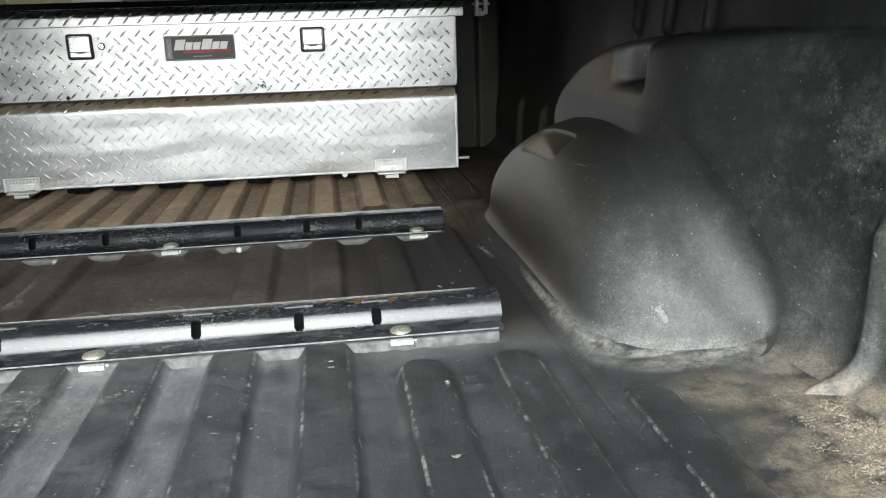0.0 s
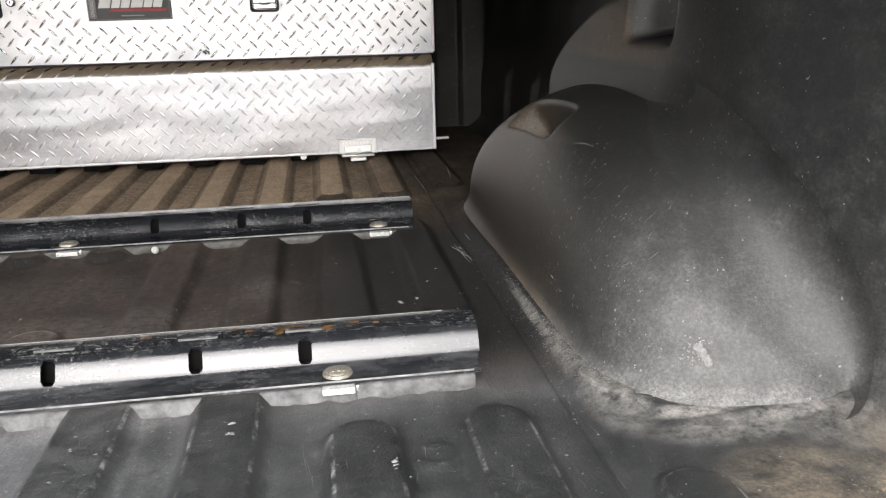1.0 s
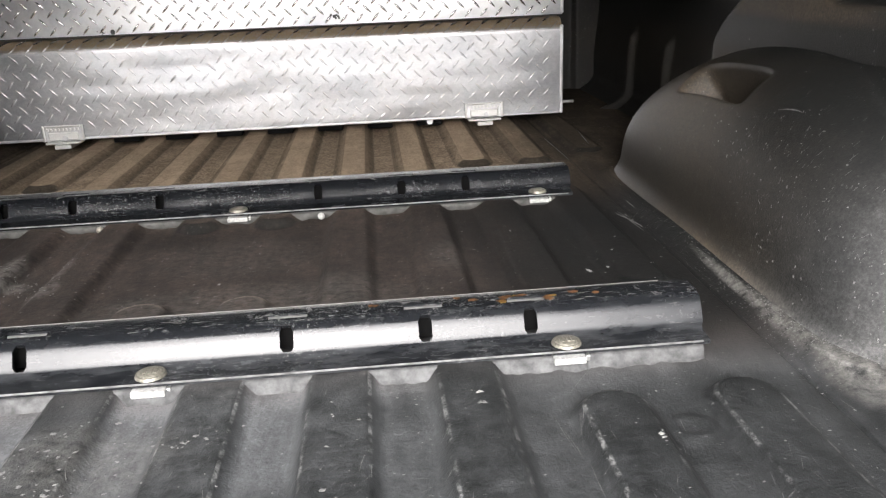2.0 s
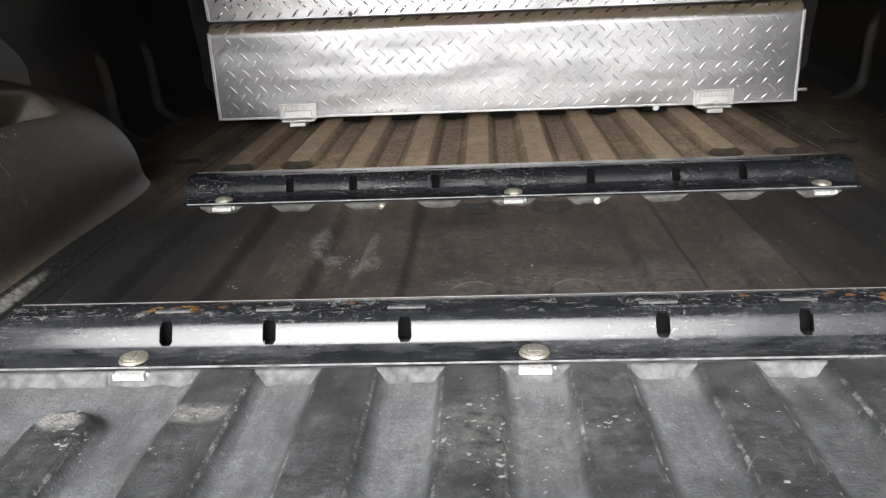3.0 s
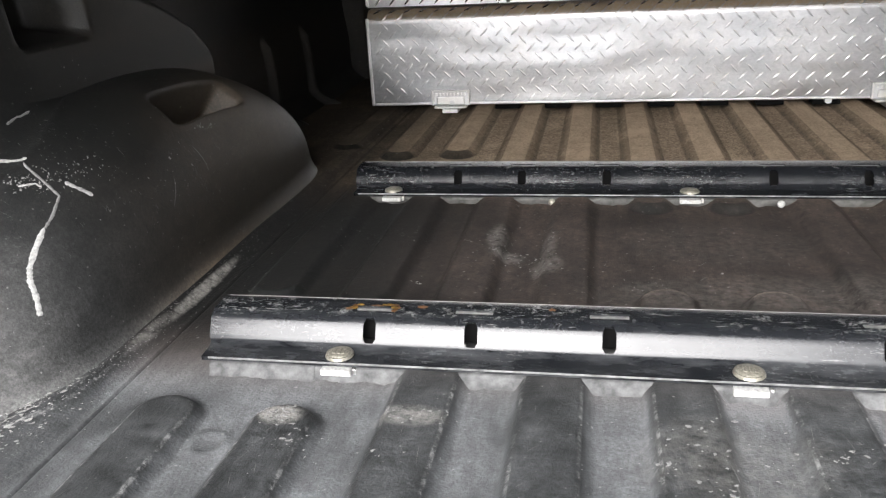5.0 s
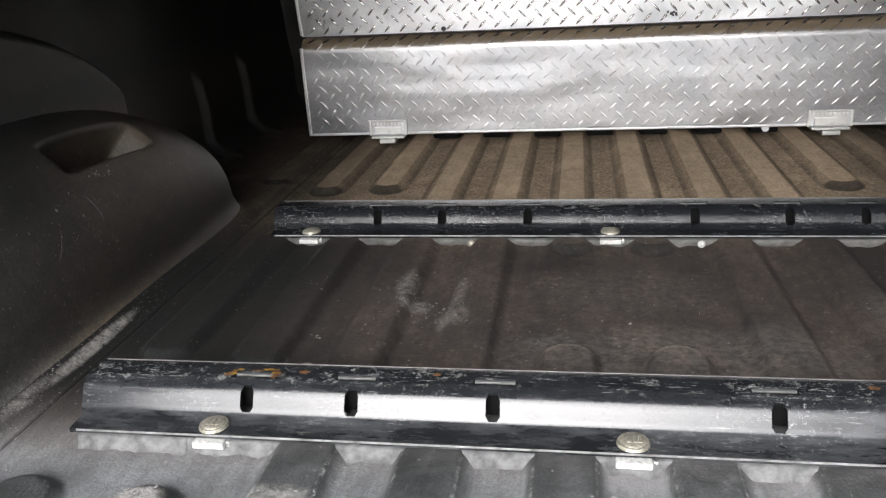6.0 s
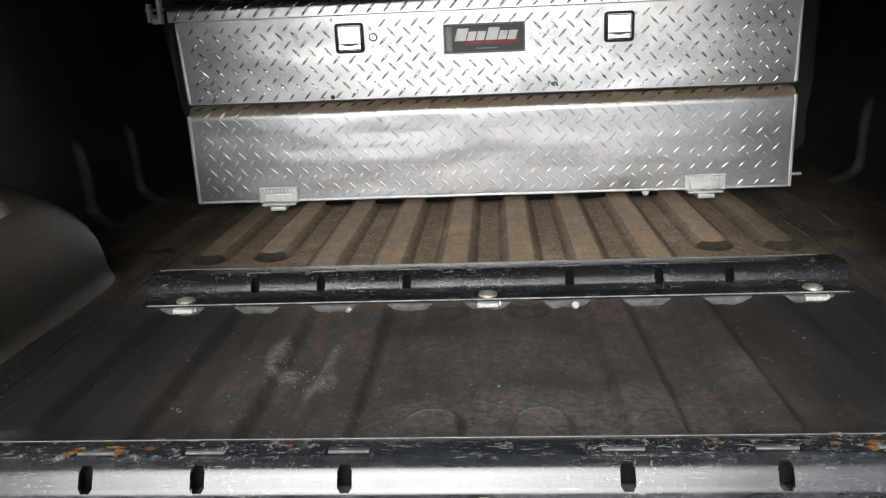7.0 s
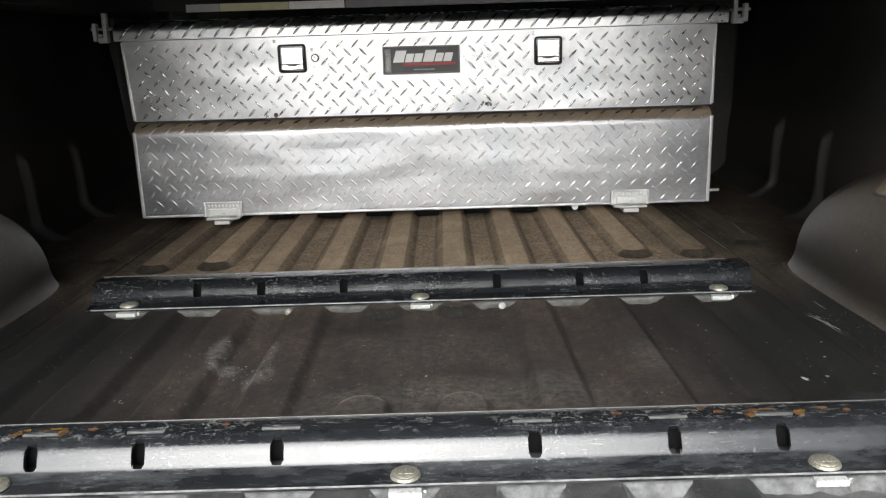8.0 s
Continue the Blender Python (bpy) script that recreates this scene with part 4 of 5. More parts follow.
# small dark discs make up one irregular blot
for k in range(7):
    dx, dz = rng.uniform(-0.012, 0.012), rng.uniform(-0.006, 0.006)
    disc("scuff", 0.150 + dx, panel_y(0.268 + dz) - 0.0008, 0.268 + dz, rng.uniform(0.0025, 0.0055), 0.0012, TAB_GREY, upper, "dark irregular blot on the plate", segs=7, dome=0.5)
disc("drain_plug", 0.362, 0.004, 0.0135, 0.0075, 0.010, ALUMINIUM_DULL, body, segs=14)
# near-black blocks added for the shaded gaps between ribs
for i in range(-3, 4):
    part("pad", box_bm(i * PITCH - 0.030, i * PITCH + 0.030, 0.012, 0.05, 0.002, 0.0185, 0.002), HOLE, body, "near-black block standing in for a shaded gap under the body")
tb = bmesh.new()
bmesh.ops.create_cone(tb, cap_ends=True, segments=10, radius1=0.004, radius2=0.004, depth=0.04, matrix=Matrix.Translation((CH_W + 0.018, 0.05, 0.036)) @ Matrix.Rotation(math.pi / 2, 4, "Y"))
part("drain_tube", tb, GALVANISED, body)

# ---- hitch rails ----
SLOT_X = (-0.373, -0.266, -0.128, 0.128, 0.266, 0.373)
RAIL_L = 0.551
# across the rail, front to back: (y, z)
RAIL_PROFILE = [(-0.0405, 0.0055), (-0.030, 0.0058), (-0.020, 0.0062), (-0.0125, 0.0074), (-0.0088, 0.0112), (-0.0066, 0.0152), (-0.0030, 0.0226),
                (0.0006, 0.0288), (0.0054, 0.0335), (0.0112, 0.0360), (0.0158, 0.0368), (0.0268, 0.0371), (0.0350, 0.0372), (0.0440, 0.0372), (0.0490, 0.0350), (0.0540, 0.0290),
                (0.0600, 0.0160), (0.0660, 0.0090), (0.0760, 0.0065), (0.1000, 0.0055)]
FACE_SLOT, TOP_SLOT = (4, 8), (10, 11)


def rail_mesh():
    cuts = {-RAIL_L, RAIL_L}
    for x in SLOT_X:
        for dx in (-0.0068, -0.0040, 0.0040, 0.0068, -0.0205, 0.0205):
            cuts.add(x + dx)
    for i in range(60):
        cuts.add(-RAIL_L + 2 * RAIL_L * i / 59)
    cuts = sorted(cuts)
    xs_ = [cuts[0]]
    for c in cuts[1:]:
        if c - xs_[-1] > 1e-4:
            xs_.append(c)
    pts = np.array(RAIL_PROFILE)
    tang = np.gradient(pts, axis=0)
    nor = np.stack([-tang[:, 1], tang[:, 0]], -1) / np.linalg.norm(tang, axis=1)[:, None]
    m, verts, norms, faces = len(pts), [], [], []
    for off, sign in ((0.0, 1), (-0.0045, -1)):
        for x in xs_:
            end = max(0.0, (abs(x) - (RAIL_L - 0.012)) / 0.012)
            for (y, z), (ny, nz) in zip(RAIL_PROFILE, nor):
                verts.append((x - math.copysign(0.010 * max(0, 1 - abs(z) / 0.010) * end, x), y + ny * off, max(0.0008, z + nz * off)))
                norms.append((0, ny * sign, nz * sign))
    inner = len(xs_) * m
    sheet = []
    for i in range(len(xs_) - 1):
        mx = (xs_[i] + xs_[i + 1]) / 2
        for j in range(m - 1):
            quad = [i * m + j, (i + 1) * m + j, (i + 1) * m + j + 1, i * m + j + 1]
            near = min(SLOT_X, key=lambda q: abs(q - mx))
            d = mx - near
            if FACE_SLOT[0] <= j < FACE_SLOT[1] and abs(d) < 0.0068:
                if abs(d) > 0.004 and j in (FACE_SLOT[0], FACE_SLOT[1] - 1):
                    drop = {(False, True): 2, (True, True): 3, (False, False): 1, (True, False): 0}[(d > 0, j == FACE_SLOT[0])]
                    sheet.append([q for k, q in enumerate(quad) if k != drop])
                continue
            if TOP_SLOT[0] <= j < TOP_SLOT[1] and abs(d) < 0.0205:
                continue
            sheet.append(quad)
    count = {}
    for q in sheet:
        for a, b in zip(q, q[1:] + q[:1]):
            count[(a, b)] = 1
    faces = sheet + [[v + inner for v in q[::-1]] for q in sheet]
    for a, b in list(count):
        if (b, a) not in count:
            o = len(verts)
            pa, pb, pc, pd = (Vector(verts[k]) for k in (b, a, a + inner, b + inner))
            fn = tuple((pb - pa).cross(pc - pb).normalized())
            verts += [tuple(p) for p in (pa, pb, pc, pd)]
            norms += [fn] * 4
            faces.append([o, o + 1, o + 2, o + 3])
    me = bpy.data.meshes.new("rail")
    me.from_pydata(verts, [], faces)
    me.polygons.foreach_set("use_smooth", [True] * len(me.polygons))
    me.update()
    me.normals_split_custom_set_from_vertices(norms)
    me.materials.append(RAIL_BLACK)
    return me


RAIL_MESH = rail_mesh()


def bolt(parent, x, y, z):
    """Washer and domed head with its marks."""
    w = disc("bolt", x, y, z + 0.0016, 0.0150, 0.0028, ZINC_BOLT, parent, "zinc bolt with a worn washer", axis="Z", segs=24, dome=0.08)
    hb = bmesh.new()
    bmesh.ops.create_uvsphere(hb, u_segments=20, v_segments=10, radius=0.0120)
    bmesh.ops.delete(hb, geom=[q for q in hb.verts if q.co.z < -1e-4], context="VERTS")
    for q in hb.verts:
        q.co = Vector((q.co.x + x, q.co.y + y, q.co.z * 0.20 + z + 0.003))
    part("head", hb, ZINC_BOLT, w, smooth=True)
    for k in range(3):
        a = k * math.pi / 3 + 0.3
        part("head_mark", box_bm(x + 0.006 * math.cos(a) - 0.0015, x + 0.006 * math.cos(a) + 0.0015, y - 0.006, y + 0.005, z + 0.0048, z + 0.0058, 0.0004), ZINC_BOLT, w)


def hitch_rail(at, bolts, label):
    t = thing("hitch_rail", label, "hitch rail", at, "hitch rails")
    r = new("rail", RAIL_MESH)
    r.parent = t
    lipb = box_bm(-RAIL_L + 0.012, RAIL_L - 0.012, -0.0416, -0.0402, 0.0036, 0.0056, 0.0005)
    part("lip_edge", lipb, LIP_BARE, t, "lip edge worn to bare metal")
    part("top_edge", box_bm(-RAIL_L + 0.004, RAIL_L - 0.030, 0.0434, 0.0450, 0.0366, 0.0376, 0.0003), WORN_STEEL, t, "rear top edge worn to bare metal")
    for i, x in enumerate(SLOT_X):
        part("tab", box_bm(x - 0.0196, x + 0.0196, 0.0228, 0.0265, 0.0330, 0.0354, 0.0006), SLOT_TAB, r, "dull grey metal tab in the top slot")
        # dark plates added behind the slots in place of the shade there
        part("slot_shade", box_bm(x - 0.012, x + 0.012, 0.012, 0.014, 0.0060, 0.0310), HOLE, r)
        part("slot_shade", box_bm(x - 0.0215, x + 0.0215, 0.0140, 0.0290, 0.0308, 0.0318), HOLE, r)
    for x in bolts:
        bolt(t, x, -0.027, 0.0066)
        blk = part("spacer", box_bm(x - 0.0160, x + 0.0160, -0.0470, -0.030, -0.0072, -0.0005, 0.0012), WHITE_PAINT, t, "bright plate end under the lip")
        part("lug", box_bm(x + 0.0168, x + 0.0205, -0.043, -0.030, -0.0068, -0.0005, 0.001), GALVANISED, blk)
    for x in bolts:
        if x:
            bolt(t, x * 0.86, 0.083, 0.0066)
    return t


near_rail = hitch_rail((0, 0, 0), (-0.399, 0.0, 0.404), "black steel hitch rail with slots, scratched and worn bright")
far_rail = hitch_rail((0, 0.562, 0), (-0.480, 0.0, 0.490), "black steel hitch rail with slots, lightly dusted")


def strip(at, x0, x1, seed, material, out=1.0):
    """Filler under a rail: one pad in each valley, squeezed out unevenly along the front lip."""
    t = thing("filler_strip", "pale grey filler pads under the hitch rail", "filler strip", at, "filler strips")
    ends = [x0] + [k * PITCH for k in (-3.5, -2.5, -1.5, -0.5, 0.5, 1.5, 2.5, 3.5)] + [x1]
    prof = [(0.104, -DEEP - 0.003), (0.104, -0.0008), (-0.0395, -0.0008), (-0.0420, -0.0022)] + [(-0.0420 - out * q, z) for q, z in ((0.0025, -0.0060), (0.0060, -0.0098), (0.0120, -0.0122), (0.0210, -0.0142))]
    n = len(prof)
    for a, b in zip(ends, ends[1:]):
        ux = np.linspace(a, b, 30)
        wob = np.array([noise.fractal(Vector((x * 45, seed, 0)), 1.0, 2.0, 4) for x in ux])
        P = np.zeros((len(ux), n, 3))
        for j, (y, z) in enumerate(prof):
            P[:, j, 0] = ux
            P[:, j, 1] = y - (0.0070 * wob if j > 2 else 0.0) * (j - 2) / 4
            P[:, j, 2] = z
        v, f = grid_mesh(P)
        caps = [tuple(range(n)), tuple((len(ux) - 1) * n + k for k in range(n - 1, -1, -1))]
        mesh_object("pad", v, [tuple(q) for q in f] + caps, material, t, smooth=True)
    return t


strip((0, 0, 0), -0.538, 0.540, 1.0, FILLER, 0.35)
strip((0, 0.562, 0), -0.545, 0.545, 5.0, FILLER_DARK, -0.3)
for x, mat, lab in ((-0.214, ZINC_BOLT, "yellow zinc screw end under the lip"), (0.133, WHITE_PAINT, "pale screw end under the lip")):
    b = bmesh.new()
    bmesh.ops.create_icosphere(b, subdivisions=2, radius=0.006)
    for q in b.verts:
        q.co = Vector((q.co.x + x, q.co.y * 0.8 - 0.048, q.co.z - 0.0055))
    part("screw_end", b, mat, far_rail, lab, smooth=True)


def blot(name, parent, mat, cx, cy, rx, ry, z, seed, label=""):
    """A thin uneven patch of paint or rust lying on a surface."""
    rng = random.Random(seed)
    b = bmesh.new()
    n = 22
    top = []
    for i in range(n):
        a = 2 * math.pi * i / n
        k = rng.uniform(0.65, 1.15)
        top.append(b.verts.new((cx + rx * k * math.cos(a), cy + ry * k * math.sin(a), z(cy + ry * k * math.sin(a)))))
    c = b.verts.new((cx, cy, z(cy)))
    for i in range(n):
        b.faces.new((c, top[i], top[(i + 1) % n]))
    bmesh.ops.solidify(b, geom=b.faces[:], thickness=0.0002)
    return part(name, b, mat, parent, label)


def rail_top(y):
    return float(np.interp(y, [p[0] for p in RAIL_PROFILE], [p[1] for p in RAIL_PROFILE])) + 0.0006


rng = random.Random(77)
RUST_LABEL = "orange rust and paint by the slot"
for cx, mats in ((-0.373, (RUST, YELLOW_PAINT, RUST)), (0.373, (RUST, RUST, YELLOW_PAINT))):
    for end in (-1, 1):
        for k in range(4):
            blot("paint_mark", near_rail, mats[k % 3], cx + end * (0.0225 + rng.uniform(-0.001, 0.006)), 0.0215 + rng.uniform(-0.005, 0.005), rng.uniform(0.003, 0.006), rng.uniform(0.0022, 0.0040), rail_top, int(1e4 * cx) + 10 * k + end, RUST_LABEL)
    for k in range(5):
        blot("paint_mark", near_rail, mats[k % 3], cx + rng.uniform(-0.020, 0.020), 0.0285 + rng.uniform(-0.001, 0.002), rng.uniform(0.004, 0.009), rng.uniform(0.0012, 0.0022), rail_top, 900 + k, RUST_LABEL)
for x, y, rx in ((-0.322, 0.028, 0.006), (-0.186, 0.031, 0.004), (0.318, 0.027, 0.006), (0.215, 0.030, 0.006), (0.302, 0.034, 0.004), (0.424, 0.030, 0.006), (0.447, 0.024, 0.004)):
    blot("rust_spot", near_rail, RUST, x, y, rx, 0.0034, rail_top, int(abs(x) * 1000), "small rust spot")


# ---- dirt, dried paint and flecks ----
def fz(x, y):
    return float(floor_z(np.array([x]), np.array([y]))[0])


mx_, my_ = np.meshgrid(np.linspace(0.640, 0.900, 190), np.linspace(-0.700, -0.200, 366), indexing="ij")
hump = np.exp(-(((mx_ - 0.86) / 0.065) ** 2 + ((my_ + 0.38) / 0.12) ** 2)) + 0.75 * np.exp(-(((mx_ - 0.80) / 0.07) ** 2 + ((my_ + 0.50) / 0.14) ** 2)) + 0.5 * np.exp(-(((mx_ - 0.77) / 0.05) ** 2 + ((my_ + 0.27) / 0.05) ** 2))
flat_ = np.stack([mx_.ravel(), my_.ravel()], -1)
rough_ = np.array([noise.fractal(Vector((a * 30, b * 30, 0)), 1.0, 2.0, 4) for a, b in flat_]).reshape(mx_.shape)
grit_ = np.random.default_rng(4).normal(0, 1, mx_.shape)
sand_z = floor_z(mx_, my_) - 0.0030 + 0.0030 * hump * (0.8 + 0.6 * rough_) + 0.0011 * grit_ * np.clip(hump * 1.6, 0, 1)
v, f = grid_mesh(np.stack([mx_, my_, sand_z], -1))
sand = mesh_object("dirt_patch", v, f, SAND)
tagged(sand, "dry sandy dirt lying in the corner of the bed floor", "dirt", kind="stuff")


def flecks(name, label, material, spots, on, seed):
    """Thin uneven flakes. spots: (u, v, spread u, spread v, how many, size, stretch, turn); on(u, v) gives place, along, across, normal."""
    rng = random.Random(seed)
    verts, faces = [], []
    for cu, cv, su, sv, count, size, stretch, turn in spots:
        for _ in range(count if count < 8 else int(count * 1.8)):
            u, v_ = rng.gauss(cu, su), rng.gauss(cv, sv)
            got = on(u, v_)
            if got is None:
                continue
            p, e1, e2, n = got
            r = size * rng.uniform(0.2, 1.0) ** 2 * 0.85
            a0 = turn + rng.gauss(0, 0.5)
            k = rng.randint(5, 8)
            base = len(verts)
            verts.append(tuple(p + n * 0.0007))
            for i in range(k):
                a = 2 * math.pi * i / k
                q = r * rng.uniform(0.25, 1.2)
                c, d = q * (0.6 + 0.4 * stretch) * math.cos(a), q * math.sin(a)
                off = e1 * (c * math.cos(a0) - d * math.sin(a0)) + e2 * (c * math.sin(a0) + d * math.cos(a0))
                verts.append(tuple(p + off + n * 0.0003))
            faces += [(base, base + 1 + i, base + 1 + (i + 1) % k) for i in range(k)]
    ob = mesh_object(name, verts, faces, material, smooth=False)
    return tagged(ob, label, "flecks", kind="stuff")


X_, Y_, Z_ = Vector((1, 0, 0)), Vector((0, 1, 0)), Vector((0, 0, 1))


def on_floor(x, y):
    if abs(x) > 0.644 and -0.16 < y < 0.75:
        return None
    if abs(x) > 0.88 or y > 1.15 or y < BED_NEAR + 0.02 or -0.045 < y < 0.105 or 0.515 < y < 0.67:
        return None
    return Vector((x, y, fz(x, y))), X_, Y_, Z_


def on_well(side):
    wy, P = WELL_GRID[side]
    y0 = WELL_NEAR[side]

    def column(y):
        k = min(max(int(np.searchsorted(wy, y)) - 1, 0), len(wy) - 2)
        t = (y - wy[k]) / (wy[k + 1] - wy[k])
        return P[k] * (1 - t) + P[k + 1] * t

    def at(col, z):
        k = min(max(int(np.argmax(col[:, 2] > z)), 1), len(col) - 1)
        t = min(max((z - col[k - 1, 2]) / max(col[k, 2] - col[k - 1, 2], 1e-6), 0), 1)
        return k, Vector(tuple(col[k - 1] * (1 - t) + col[k] * t))

    def nearest(q):
        """The spot of the well's skin next to q."""
        i, j = np.unravel_index(int(np.argmin(((P - q) ** 2).sum(-1))), P.shape[:2])
        i, j = min(max(i, 1), P.shape[0] - 2), min(max(j, 1), P.shape[1] - 2)
        e1 = Vector(tuple(P[i + 1, j] - P[i - 1, j])).normalized()
        e2 = Vector(tuple(P[i, j + 1] - P[i, j - 1])).normalized()
        n = e1.cross(e2).normalized()
        if n.x * side > 0:
            n = -n
        q, c = Vector(tuple(q)), Vector(tuple(P[i, j]))
        return q - n * (q - c).dot(n), e1, e2, n

    def place(y, z, x=None):
        if not (y0 + 0.012 < y < WELL_Y1 - 0.08) or z < 0.004:
            return None
        if x is not None:
            return nearest(np.array((x, y, z)))
        col = column(y)
        if z > 0.99 * float(col[:, 2].max()):
            return None
        k, p = at(col, z)
        e2 = Vector(tuple(col[k] - col[k - 1])).normalized()
        nxt = column(y + 0.002)
        e1 = Vector(tuple(nxt[k] - col[k])).normalized()
        n = e1.cross(e2).normalized()
        if n.x * side > 0:
            n = -n
        return p, e1, e2, n
    return place


flecks("paint_flecks", "pale dried paint flecks on the bed floor", FLECK, [
    (-0.425, -0.128, 0.010, 0.008, 70, 0.0028, 1.6, 0.4), (-0.40, -0.165, 0.012, 0.014, 14, 0.0035, 2.5, 0.3), (-0.675, -0.275, 0.014, 0.010, 60, 0.0030, 1.6, 0.4), (-0.300, -0.115, 0.022, 0.008, 26, 0.0026, 2.4, 0.2),
    (-0.283, 0.345, 0.008, 0.024, 24, 0.0022, 1.5, 1.4), (-0.264, 0.296, 0.016, 0.012, 26, 0.0026, 1.4, 0.2), (-0.207, 0.330, 0.006, 0.036, 20, 0.0018, 1.8, 1.4), (-0.212, 0.262, 0.012, 0.022, 22, 0.0024, 1.4, 0.8),
    (-0.246, 0.288, 0.03, 0.03, 22, 0.0020, 1.4, 0.5),
], on_floor, 5)
flecks("paint_flecks", "pale scuff flecks on the dusty bed floor", FLECK, [
    (-0.637, 0.150, 0.0035, 0.040, 60, 0.0013, 2.0, 1.5), (-0.668, -0.150, 0.016, 0.016, 60, 0.0030, 1.8, 0.7), (-0.70, -0.21, 0.02, 0.012, 30, 0.003, 2.2, 0.5), (-0.03, -0.13, 0.05, 0.03, 26, 0.0028, 2.4, 0.2),
    (-0.045, -0.20, 0.04, 0.05, 24, 0.0030, 2.6, 0.5), (0.19, -0.12, 0.05, 0.03, 12, 0.0026, 2.0, 0.2), (-0.08, 0.20, 0.03, 0.025, 12, 0.0012, 1.5, 0.5), (0.31, 0.27, 0.02, 0.04, 10, 0.0014, 2.0, 0.2),
], on_floor, 15)
flecks("chips", "small pale chips scattered on the bed floor", FLECK, [
    (-0.37, 0.203, 0.004, 0.002, 4, 0.0035, 2.0, 0.7), (0.418, 0.356, 0.008, 0.004, 5, 0.0030, 1.6, 0.3), (0.014, 0.255, 0.0, 0.0, 1, 0.0035, 1.4, 0.0), (0.309, -0.113, 0.003, 0.002, 6, 0.0040, 2.2, 0.2),
    (-0.05, -0.11, 0.008, 0.003, 7, 0.0036, 2.6, 0.1), (0.05, -0.14, 0.010, 0.004, 7, 0.0040, 2.6, 0.1), (-0.32, -0.18, 0.010, 0.006, 7, 0.0036, 2.6, 0.3), (-0.08, -0.165, 0.008, 0.004, 7, 0.0042, 2.4, 0.2),
], on_floor, 6)
flecks("chips", "white chips on the black bed floor beside the wheel well", WHITE_CRUMB, [
    (0.495, 0.211, 0.003, 0.002, 3, 0.0050, 2.6, 0.2), (0.507, 0.193, 0.003, 0.002, 3, 0.0050, 2.6, 0.2), (0.567, 0.194, 0.002, 0.002, 3, 0.0050, 2.4, 0.4), (0.618, -0.127, 0.002, 0.003, 4, 0.0045, 2.0, 1.2),
    (0.448, -0.188, 0.003, 0.002, 4, 0.0042, 2.0, 0.1), (0.304, -0.097, 0.003, 0.002, 4, 0.0050, 2.0, 0.1), (-0.366, 0.198, 0.003, 0.002, 3, 0.0036, 1.8, 0.6), (0.52, 0.30, 0.05, 0.08, 7, 0.0030, 2.0, 0.5),
], on_floor, 36)
flecks("chips", "small pale chips on the ribs near the tailgate", FLECK, [
    (-0.04, -0.197, 0.008, 0.004, 7, 0.0040, 2.6, 0.1), (0.03, -0.12, 0.006, 0.003, 6, 0.0030, 2.4, 0.1), (0.056, -0.146, 0.006, 0.004, 6, 0.0034, 2.4, 0.4), (0.20, -0.24, 0.02, 0.02, 7, 0.0036, 2.4, 0.3),
    (-0.22, -0.26, 0.02, 0.02, 7, 0.0036, 2.4, 0.3), (0.448, -0.202, 0.003, 0.002, 3, 0.0034, 2.0, 0.1), (0.611, 0.420, 0.001, 0.022, 10, 0.0030, 4.0, 1.5), (0.619, -0.123, 0.001, 0.002, 3, 0.0030, 2.4, 1.5),
], on_floor, 16)
flecks("chips", "fine pale crumbs scattered on the bed floor", FLECK, [
    (0.43, -0.36, 0.004, 0.003, 5, 0.008, 1.6, 0.2), (0.0, 0.30, 0.30, 0.12, 60, 0.0013, 1.5, 0.3), (0.0, -0.25, 0.34, 0.12, 130, 0.0015, 1.8, 0.3), (0.62, 0.2, 0.02, 0.3, 40, 0.0018, 1.8, 1.2),
    (0.55, -0.3, 0.08, 0.12, 60, 0.0018, 1.8, 0.8), (-0.60, 0.2, 0.02, 0.3, 40, 0.0018, 1.8, 1.2), (0.0, 0.85, 0.4, 0.10, 40, 0.0012, 1.4, 0.3),
], on_floor, 26)
flecks("paint_flecks", "pale scuffs and specks on the wheel well", FLECK, [
    (-0.1105, 0.043, 0.0018, 0.0045, 30, 0.0014, 1.2, 0.9), (-0.1120, 0.030, 0.0030, 0.005, 40, 0.0010, 1.3, 0.2), (0.14, 0.192, 0.016, 0.002, 6, 0.0030, 3.5, 0.1), (0.22, 0.15, 0.05, 0.02, 18, 0.0022, 2.6, 1.0), (0.10, 0.07, 0.05, 0.03, 26, 0.0020, 2.2, 1.4), (0.45, 0.085, 0.002, 0.003, 2, 0.004, 1.4, 1.3), (0.15, 0.12, 0.16, 0.06, 110, 0.0012, 1.8, 1.0),
], on_well(1), 7)
flecks("paint_flecks", "pale scuffs and specks on the wheel well", FLECK, [
    (0.06, 0.175, 0.03, 0.010, 60, 0.0018, 1.8, 0.2), (0.303, 0.172, 0.012, 0.0015, 9, 0.0026, 1.6, 0.1), (0.015, 0.178, 0.012, 0.006, 50, 0.0022, 2.4, 0.4), (0.33, 0.165, 0.010, 0.002, 9, 0.0024, 1.5, 0.2), (0.2, 0.11, 0.12, 0.05, 90, 0.0012, 1.8, 1.0), (0.24, 0.15, 0.03, 0.02, 12, 0.0020, 2.6, 1.0),
], on_well(-1), 8)


